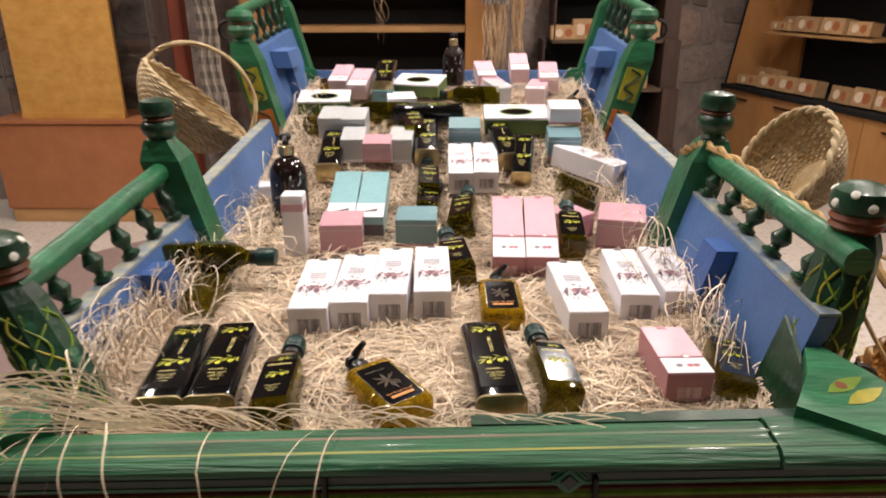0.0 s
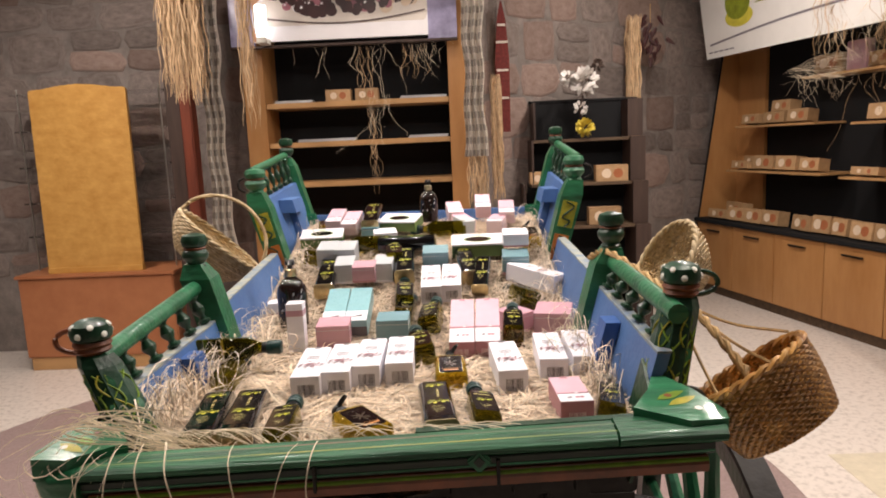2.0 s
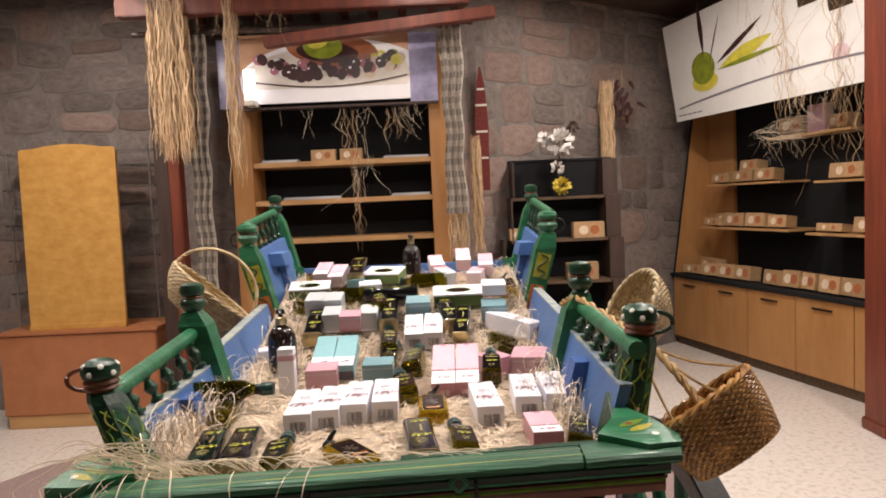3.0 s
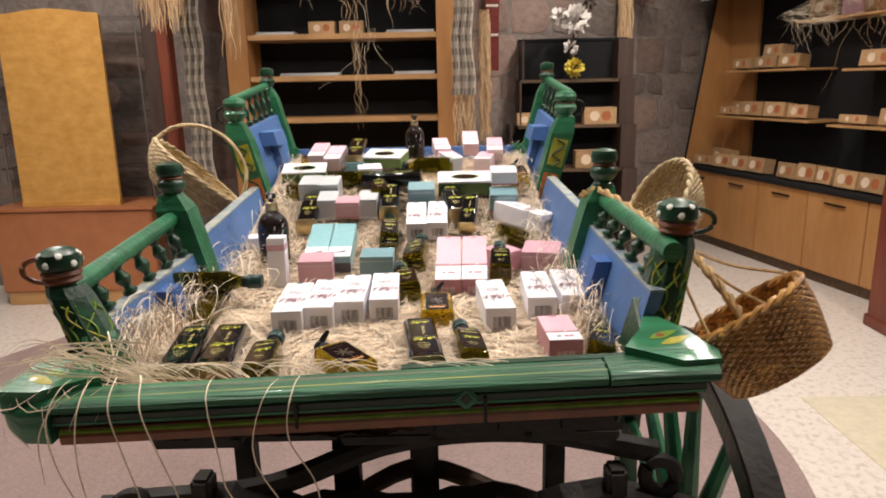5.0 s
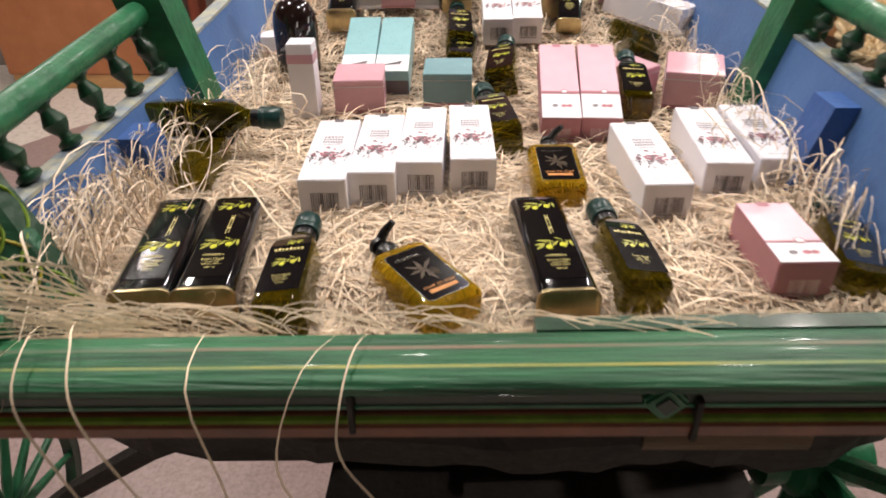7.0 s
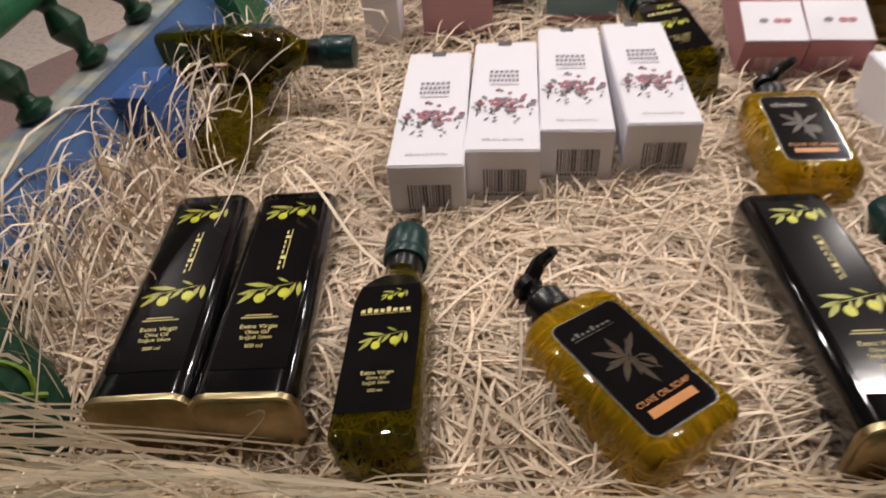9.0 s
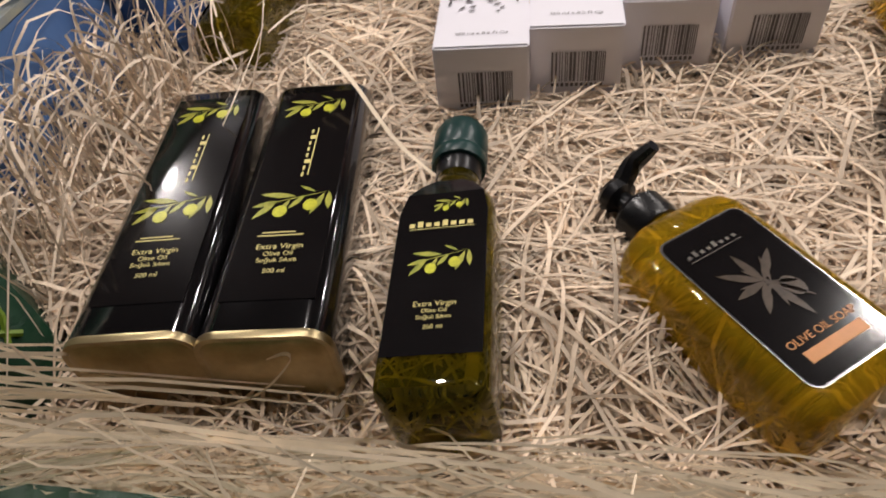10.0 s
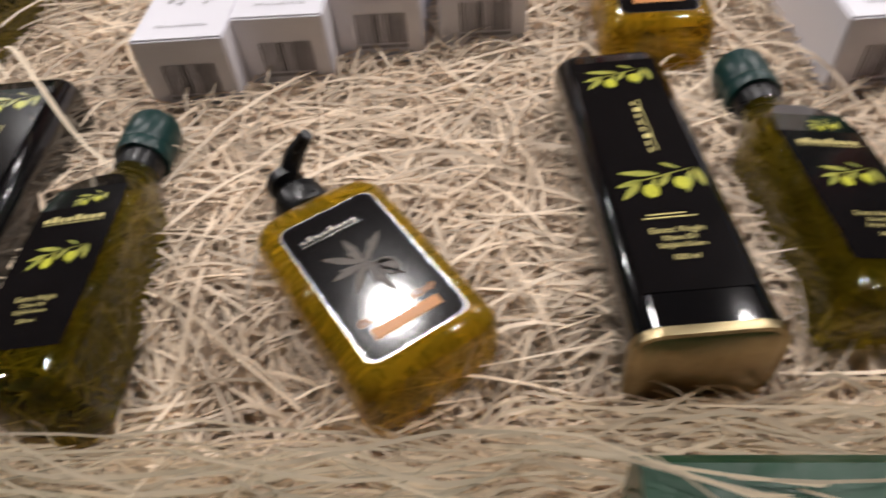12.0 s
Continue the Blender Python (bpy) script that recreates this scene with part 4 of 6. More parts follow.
    for k, (z0, z1, m) in enumerate(((1.47, 1.565, "orange_paint"), (1.575, 1.67, "yellow_paint"))):
        xm = X(y, (z0 + z1) / 2, 0.012)
        part("panel", box(-0.023, 0.023, -0.004, 0.002, -0.042, 0.042, 0.001, pose(xm, y - 0.033, (z0 + z1) / 2, 0, s * 14, 0)), m, post, "orange and yellow painted panel")
        swirls(curve_points([(X(y, z0 + (z1 - z0) * q / 5, 0.012) + 0.016 * math.sin(q * 2.1), y - 0.038, z0 + 0.008 + (z1 - z0 - 0.016) * q / 5) for q in range(6)], 24), post, "green_dark" if k else "black_paint", 0.003)
    knob(y, 1.724, 0.034, "green")
    part("ring_handle", pipe([(X(y, 1.75, 0.04) + s * 0.022 * math.sin(a), y, 1.755 + 0.022 * math.cos(a)) for a in [radians(10 * q) for q in range(0, 19)]], 0.004, 7), "iron", cart, "", True)
    # far corner posts
    leaning_post("corner_post", 2.49, "green", ((1.3, 0.026), (1.6, 0.028), (1.80, 0.028), (1.83, 0.02)), "green corner post")
    knob(2.49, 1.825, 0.028)

    # tail corner posts: stout eight-sided leaning post with a dotted dome
    tx, ty, tz = (-0.345, 0.870, 1.540) if s < 0 else (0.645, 0.918, 1.588)
    bx, by = (-0.262, 0.83) if s < 0 else (0.590, 0.86)

    def lean(z):
        f = (z - 1.40) / (tz - 1.40)
        return bx + (tx - bx) * f, by + (ty - by) * f

    bm = bmesh.new()
    prof = [(0.030, 1.37), (0.035, 1.40), (0.037, 1.45), (0.034, tz - 0.02), (0.028, tz - 0.005), (0.022, tz)]
    skin(bm, [[(lean(z)[0] + r * math.cos(math.pi * (k + 0.5) / 4), lean(z)[1] + r * math.sin(math.pi * (k + 0.5) / 4), z) for k in range(8)] for r, z in prof])
    post = part("tail_post", fix(bm), "green_dark", cart, "stout dark green post painted with yellow vines")
    rq = random.Random(40 + s)

    def on_post(z, ang):
        """A point on the face of the eight-sided post."""
        for (r0, z0), (r1, z1) in zip(prof, prof[1:]):
            if z <= z1:
                break
        r = r0 + (r1 - r0) * min(max((z - z0) / (z1 - z0), 0.0), 1.0)
        r *= math.cos(math.pi / 8) / math.cos((ang % (math.pi / 4)) - math.pi / 8)
        return (lean(z)[0] + r * math.cos(ang), lean(z)[1] + r * math.sin(ang), z)

    for k in range(9):
        a0 = radians(190 + k * 19)
        pts = []
        for q in range(12):
            z = 1.40 + (tz - 1.43) * q / 11
            pts.append(on_post(z, a0 + 0.62 * math.sin(q * 0.62 + k * 1.9)))
        swirls(curve_points(pts, 34), post, "lime_paint" if k % 3 else "yellow_paint", 0.0017)
    for k in range(8):
        a0 = radians(195 + k * 22)
        c0 = Vector(on_post(1.415 + 0.042 * (k % 3), a0))
        bm = bmesh.new()
        disc2(bm, 0.0, 0.0, 0.0075, 0.012, 0.0, rq.uniform(-0.5, 0.5), 10)
        face = math.floor(a0 / (math.pi / 4)) * math.pi / 4 + math.pi / 8
        tangent = Vector((-math.sin(face), math.cos(face), 0))
        outward = Vector((math.cos(face), math.sin(face), 0))
        for v in bm.verts:
            v.co = c0 + tangent * v.co.x + Vector((lean(c0.z + 0.01)[0] - lean(c0.z)[0], lean(c0.z + 0.01)[1] - lean(c0.z)[1], 0.01)).normalized() * v.co.y + outward * 0.0012
        part("painted_petal", bm, "white_paint" if s > 0 and k % 3 == 1 else "green", post, "painted petal")
    part("collar", lathe([(0.024, -0.002), (0.030, 0.004), (0.027, 0.009), (0.031, 0.014), (0.028, 0.020)], 20, at=(tx, ty, tz)), "red_paint", cart, "red-brown ringed collar", True)
    dome = part("dome", lathe([(0.026, 0.0), (0.032, 0.005), (0.0335, 0.016), (0.030, 0.028), (0.019, 0.035), (0.003, 0.038)], 24, at=(tx, ty, tz + 0.019)), "green_dark", cart, "green dome with white dots", True)
    for k in range(10):
        a = radians(36 * k + 10)
        r, z = (0.0325, 0.014) if k % 2 else (0.0285, 0.027)
        dot = lathe([(0.0058, -0.002), (0.005, 0.002), (0.001, 0.003)], 9)
        dm = Vector((math.cos(a), math.sin(a), 0.35 if k % 2 else 1.0)).to_track_quat("Z", "Y").to_matrix()
        for v in dot.verts:
            v.co = dm @ v.co + Vector((tx + r * math.cos(a), ty + r * math.sin(a), tz + 0.019 + z))
        part("dot", dot, "white_paint", dome, "white painted dot", True)
    hk = [(tx + s * (0.028 + 0.034 * math.sin(a)), ty, tz + 0.018 + 0.02 * math.cos(a)) for a in [radians(15 * q) for q in range(0, 16)]]
    part("hook", pipe(hk, 0.0045, 8), "red_paint" if s < 0 else "green_dark", cart, "curved hook on the post top", True)
    hk = [(bx + s * (0.042 + 0.026 * math.sin(a)), by - 0.02, 1.425 + 0.024 * math.cos(a)) for a in [radians(15 * q) for q in range(0, 14)]]
    part("hook", pipe(hk, 0.0055, 8), "iron", cart, "dark iron hook", True)
# underframe
AY, AZ, AX = 1.38, 0.57, 0.74
bm = bmesh.new()
skin(bm, [[(x, AY - d, z0), (x, AY + d, z0), (x, AY + d, z1), (x, AY - d, z1)] for x, z0, z1, d in ((CX - 0.68, 0.60, 0.70, 0.03), (CX - 0.56, 0.59, 0.75, 0.05), (CX - 0.1, 0.61, 0.75, 0.05), (CX + 0.1, 0.61, 0.75, 0.05), (CX + 0.56, 0.59, 0.75, 0.05), (CX + 0.68, 0.60, 0.70, 0.03))])
part("axle_beam", fix(bm), "iron", cart, "dark carved axle beam")
# Dark block added for the shade below the axle and a presumed box.
part("under_board", box(CX - 0.30, CX + 0.60, 1.16, 1.66, 0.28, 0.588, 0.012), "iron", cart, "dark block added for the shade and a presumed box under the axle")
for q in range(5):
    part("under_plank", box(CX - 0.44 + q * 0.18, CX - 0.27 + q * 0.18, 1.0 + 0.02 * (q % 2), 2.2, 1.165, 1.188, 0.004), "iron", cart, "dark underside plank")
rq = random.Random(12)
bm = bmesh.new()
rows_b = []
for q in range(30):
    u = q / 29
    e = min(1.0, min(u, 1 - u) * 7 + 0.25)
    mid = 0.858 + 0.010 * math.sin(u * 9)
    rows_b.append((CX - 0.72 + 1.45 * u, mid - (0.06 + 0.012 * math.sin(u * 23) + rq.uniform(-0.012, 0.012)) * e, mid + (0.06 + 0.014 * math.sin(u * 31 + 1) + rq.uniform(-0.012, 0.012)) * e, (0.045 + rq.uniform(-0.008, 0.008)) * e))
skin(bm, [[(x, 1.20 - d, z0), (x, 1.20 + d, z0), (x, 1.20 + d, z1), (x, 1.20 - d * 0.7, z1), (x, 1.20 - d * 1.1, (z0 + z1) / 2)] for x, z0, z1, d in rows_b])
part("carved_beam", fix(bm), "iron", cart, "dark worn carved cross beam")
part("worn_rail", moulding(CX + 0.30, CX + 0.58, [(1.148, 0.845), (1.145, 0.86), (1.148, 0.885), (1.154, 0.885), (1.154, 0.845)]), "old_wood", cart, "worn brown rail")
for xx, zz in ((CX - 0.43, 0.935), (CX - 0.66, 0.875), (CX + 0.50, 0.935)):
    part("beam_stub", box(xx - 0.022, xx + 0.022, 1.17, 1.23, zz - 0.03, zz + 0.055, 0.008), "iron", cart, "dark carved stub")
part("axle", pipe([(CX - 0.70, AY, AZ + 0.02), (CX + AX + 0.09, AY, AZ + 0.02)], 0.02, 10), "iron", cart, "iron axle", True)
part("bolster", pipe(curve_points([(CX - 0.60, 1.24, 0.90), (CX - 0.3, 1.24, 0.93), (CX, 1.24, 1.04), (CX + 0.3, 1.24, 1.06), (CX + 0.60, 1.24, 1.0)], 24), [0.028] * 24, 8), "iron", cart, "dark curved bolster")
part("bolster", pipe(curve_points([(CX - 0.5, 1.38, 0.72), (CX - 0.2, 1.36, 0.78), (CX + 0.05, 1.36, 0.90), (CX + 0.3, 1.36, 0.80), (CX + 0.52, 1.36, 0.72)], 24), [0.024] * 24, 8), "old_wood", cart, "worn brown strut")
part("cross_beam", box(CX - 0.38, CX + 0.40, 1.3, 1.39, 1.12, 1.189, 0.01), "iron", cart)
for x in (CX - 0.12, CX + 0.07):
    part("upright", box(x - 0.03, x + 0.03, 1.27, 1.35, 0.70, 1.19, 0.008), "iron", cart)
for s in (-1, 1):
    scroll = [(CX + s * (0.60 + 0.055 * math.sin(a) * (1 - a / 9)), 1.22, (0.96 + s * 0.03) - 0.06 * (1 - math.cos(a)) * (1 - a / 9)) for a in [radians(18 * q) for q in range(0, 22)]]
    part("iron_scroll", pipe(scroll, 0.018, 8), "iron", cart, "dark iron scroll", True)
    part("strut", box(CX + s * 0.4 - 0.025, CX + s * 0.4 + 0.025, 1.4, 1.46, 0.68, 1.19, 0.006), "iron", cart)
    part("finial", lathe([(0.02, 0.0), (0.026, 0.03), (0.015, 0.05), (0.022, 0.08), (0.01, 0.1)], 10, at=(CX + s * 0.5, 1.36, 0.748)), "iron", cart, "", True)
part("axle_arm", pipe([(CX - 0.70, AY, AZ + 0.02), (CX - 0.95, AY, 0.42), (CX - AX - 0.36, AY, 0.30)], [0.03, 0.026, 0.022], 8), "iron", cart, "dark cranked axle arm", True)
part("shaft", pipe([(CX - 0.34, 2.4, 1.2), (CX - 0.34, 4.0, 1.05)], 0.03, 8), "green_dark", cart, "green shaft", True)
part("shaft", pipe([(CX + 0.34, 2.4, 1.2), (CX + 0.34, 4.0, 1.05)], 0.03, 8), "green_dark", cart, "green shaft", True)
part("prop", box(CX - 0.03, CX + 0.03, 2.35, 2.41, 0.0, 1.279, 0.006), "iron", cart)

for s in (-1, 1):
    wx, grow = (CX + AX, 1.0) if s > 0 else (CX - AX - 0.42, 0.5)
    wheel = part("wheel", lathe([(0.535, -0.03), (0.59, -0.03), (0.59, 0.03), (0.535, 0.03), (0.535, -0.03)], 48), "green_dark", cart, "large green spoked wheel with dark iron tyre", True)
    wheel.matrix_world = pose(wx, AY, 0.60 * grow, 0, 90, 0) @ Matrix.Scale(grow, 4)
    part("tyre", lathe([(0.591, -0.032), (0.60, -0.03), (0.60, 0.03), (0.591, 0.032), (0.591, -0.032)], 48), "iron", wheel, "dark iron tyre", True)
    part("hub", lathe([(0.05, -0.12), (0.07, -0.11), (0.065, -0.06), (0.09, -0.04), (0.09, 0.04), (0.065, 0.06), (0.07, 0.11), (0.05, 0.12)], 20), "green", wheel, "", True)
    for k in range(14):
        a = 2 * math.pi * k / 14
        part("spoke", pipe([(0.08 * math.cos(a), 0.08 * math.sin(a), 0), (0.2 * math.cos(a), 0.2 * math.sin(a), 0), (0.4 * math.cos(a), 0.4 * math.sin(a), 0), (0.54 * math.cos(a), 0.54 * math.sin(a), 0)], [0.02, 0.026, 0.02, 0.018], 8), "green", wheel, "", True)


# ---- goods: each kind is built once, lying along +y with its base at y = 0 ----
def oil_tin():
    t = thing("oil_tin", "black lacquered olive oil tin with gold base, lying on straw", "oil tin", "black oil tins")
    w, h, L = 0.059, 0.046, 0.19
    part("body", loft([(0.003, w, h, 0.011, h / 2), (L - 0.006, w, h, 0.011, h / 2), (L - 0.002, w - 0.003, h - 0.003, 0.010, h / 2), (L, w - 0.01, h - 0.01, 0.008, h / 2)]), "tin_black", t, "", True)
    part("base_plate", loft([(0.0, w + 0.001, h + 0.001, 0.0115, h / 2), (0.0025, w + 0.0016, h + 0.0016, 0.0118, h / 2), (0.004, w + 0.001, h + 0.001, 0.0115, h / 2)]), "gold_tin", t, "gold tinplate base", True)
    part("base_panel", loft([(-0.0006, w - 0.006, h - 0.006, 0.009, h / 2), (0.0, w - 0.004, h - 0.004, 0.009, h / 2)]), "gold_tin", t, "recessed gold end panel", True)
    lab = part("label_panel", box(-0.0215, 0.0215, 0.02, 0.178, h, h + 0.0004), "label_black", t, "dark printed label panel")
    z = h + 0.0007
    part("olive_sprig", branch(0.034, z, -0.001, 0.158), ["leaf", "olive"], lab, "printed olive sprig")
    part("olive_sprig", branch(0.038, z, 0.0, 0.076), ["leaf", "olive"], lab, "printed olive sprig")
    bm = bmesh.new()
    for k in range(8):
        quad2(bm, 0.0014, 0.0026 + (0.0025 if k in (2, 6) else 0.0), 0.101 + k * 0.0052, 0.1042 + k * 0.0052, z)
    quad2(bm, 0.0046, 0.0052, 0.102, 0.142, z)
    part("brand_mark", bm, "gold_print", lab, "upright gold brand bars")
    for k, (txt, sz) in enumerate((("Extra Virgin", 0.0047), ("Olive Oil", 0.0038), ("So\u011fuk S\u0131k\u0131m", 0.0038), ("500 ml", 0.0038))):
        writing("print", txt, sz, "gold_print", lab, pose(0.0, (0.0515, 0.0470, 0.0430, 0.0365)[k], z))
    part("small_print", (lambda b: (quad2(b, -0.010, 0.006, 0.0605, 0.0612, z), quad2(b, -0.012, 0.010, 0.0585, 0.0592, z), b)[2])(bmesh.new()), "gold_print", lab)
    return t


def oil_bottle(cap="cap_green"):
    t = thing("oil_bottle", "small square olive oil bottle with dark green cap, lying on straw", "oil bottle", "oil bottles")
    w = 0.046
    c = w / 2
    part("glass", loft([(0.0, w - 0.008, w - 0.008, 0.006, c), (0.003, w - 0.001, w - 0.001, 0.007, c), (0.006, w, w, 0.007, c), (0.098, w, w, 0.007, c), (0.110, w - 0.003, w - 0.003, 0.010, c), (0.122, 0.034, 0.034, 0.013, c), (0.130, 0.026, 0.026, 0.0128, c), (0.136, 0.0235, 0.0235, 0.0117, c), (0.142, 0.023, 0.023, 0.0114, c)]), "oil", t, "olive-green oil in clear glass", True)
    n = 18
    def ring(profile, mat, name, label):
        bm = bmesh.new()
        skin(bm, [[(r * math.cos(2 * math.pi * k / n), y, c + r * math.sin(2 * math.pi * k / n)) for k in range(n)] for r, y in profile])
        return part(name, fix(bm), mat, t, label, True)
    ring([(0.0118, 0.139), (0.0122, 0.141), (0.0122, 0.149), (0.0125, 0.151)], "plastic_black", "collar", "black neck collar")
    ring([(0.0145, 0.150), (0.0152, 0.152), (0.0152, 0.157), (0.0147, 0.158), (0.0152, 0.159), (0.0150, 0.176), (0.0135, 0.180), (0.006, 0.181)], cap, "cap", "dark green screw cap")
    bm = bmesh.new()
    pts = [(-0.0205, 0.016), (0.0205, 0.016), (0.0205, 0.094), (0.0180, 0.108), (0.012, 0.117), (0.006, 0.121), (-0.006, 0.121), (-0.012, 0.117), (-0.0180, 0.108), (-0.0205, 0.094)]
    bm.faces.new([bm.verts.new((x, y, w + 0.0005 - max(0, (y - 0.104)) * 0.30)) for x, y in pts])
    bmesh.ops.triangulate(bm, faces=bm.faces[:])
    lab = part("label", bm, "label_black", t, "glossy black label with olive sprigs")
    z = w + 0.0009
    part("olive_sprig", branch(0.027, z, 0.0, 0.060), ["leaf", "olive"], lab, "printed olive sprig")
    part("olive_sprig", branch(0.016, z, 0.003, 0.096), ["leaf", "olive"], lab, "printed olive sprig")
    bm = bmesh.new()
    for k in range(8):
        quad2(bm, -0.0150 + k * 0.0038, -0.0125 + k * 0.0038, 0.0845, 0.087 + (0.0012 if k in (1, 4) else 0), z)
    quad2(bm, -0.015, 0.015, 0.0832, 0.0836, z)
    part("brand_mark", bm, "gold_print", lab, "gold brand bars")
    for k, (txt, sz) in enumerate((("Extra Virgin", 0.0038), ("Olive Oil", 0.0029), ("So\u011fuk S\u0131k\u0131m", 0.0029), ("250 ml", 0.0029))):
        writing("print", txt, sz, "gold_print", lab, pose(0.0, (0.0405, 0.0370, 0.0338, 0.0290)[k], z))
    return t


def soap_bottle():
    t = thing("soap_pump_bottle", "flat amber liquid soap bottle with black pump, lying on straw", "soap bottle", "soap bottles")
    d = 0.042
    c = d / 2
    part("bottle", loft([(0.0, 0.058, d - 0.010, 0.008, c), (0.003, 0.066, d - 0.003, 0.010, c), (0.007, 0.069, d, 0.011, c), (0.102, 0.069, d, 0.011, c), (0.109, 0.065, d - 0.003, 0.011, c), (0.114, 0.050, d - 0.009, 0.010, c), (0.117, 0.027, 0.023, 0.0110, c), (0.122, 0.022, 0.022, 0.0109, c)]), "soap", t, "amber soap in clear plastic", True)
    lab = part("label_border", (lambda b: (b.faces.new([b.verts.new((x, y + 0.054, d + 0.0004)) for x, y in rounded(0.0500, 0.0885, 0.006)]), b)[1])(bmesh.new()), "silver", t, "silver label border")
    part("label", (lambda b: (b.faces.new([b.verts.new((x, y + 0.054, d + 0.0008)) for x, y in rounded(0.0478, 0.0863, 0.0052)]), b)[1])(bmesh.new()), "label_black", lab, "glossy black label")
    z = d + 0.0012
    bm = bmesh.new()
    for a, l in ((95, 0.018), (140, 0.02), (185, 0.017), (40, 0.02), (230, 0.018), (280, 0.024), (310, 0.016)):
        leaf2(bm, 0.0, 0.058, l, 0.0042, radians(a), z)
        leaf2(bm, 0.002, 0.056, l * 0.75, 0.0022, radians(a + 24), z + 0.0001)
    disc2(bm, 0.008, 0.050, 0.0045, 0.006, z + 0.0001, 0.3, 12)
    part("leaf_print", bm, "bronze_print", lab, "bronze leaf print")
    bm = bmesh.new()
    for k in range(8):
        quad2(bm, -0.018 + k * 0.0037, -0.0160 + k * 0.0037, 0.0835, 0.0853 + (0.0015 if k in (1, 4) else 0), z)
    quad2(bm, -0.018, 0.011, 0.0815, 0.0819, z)
    part("brand_mark", bm, "silver", lab, "silver brand bars")
    writing("print", "OLIVE OIL SOAP", 0.0052, "orange_print", lab, pose(0, 0.029, z))
    part("orange_bar", (lambda b: (quad2(b, -0.016, 0.016, 0.019, 0.0245, z), b)[1])(bmesh.new()), "orange_print", lab)
    n = 16
    bm = bmesh.new()
    skin(bm, [[(r * math.cos(2 * math.pi * k / n), y, c + r * math.sin(2 * math.pi * k / n)) for k in range(n)] for r, y in ((0.0135, 0.119), (0.0145, 0.121), (0.0145, 0.134), (0.012, 0.137), (0.006, 0.138), (0.005, 0.146), (0.010, 0.147), (0.011, 0.152), (0.009, 0.155))])
    pump = part("pump", fix(bm), "plastic_black", t, "black pump head", True)
    part("nozzle", pipe(curve_points([(0.0, 0.151, c), (0.010, 0.153, c + 0.014), (0.014, 0.151, c + 0.020), (0.018, 0.148, c + 0.027)], 10), [0.006, 0.006, 0.0058, 0.0055, 0.005, 0.005, 0.0046, 0.0044, 0.004, 0.0035], 8), "plastic_black", pump, "", True)
    return t


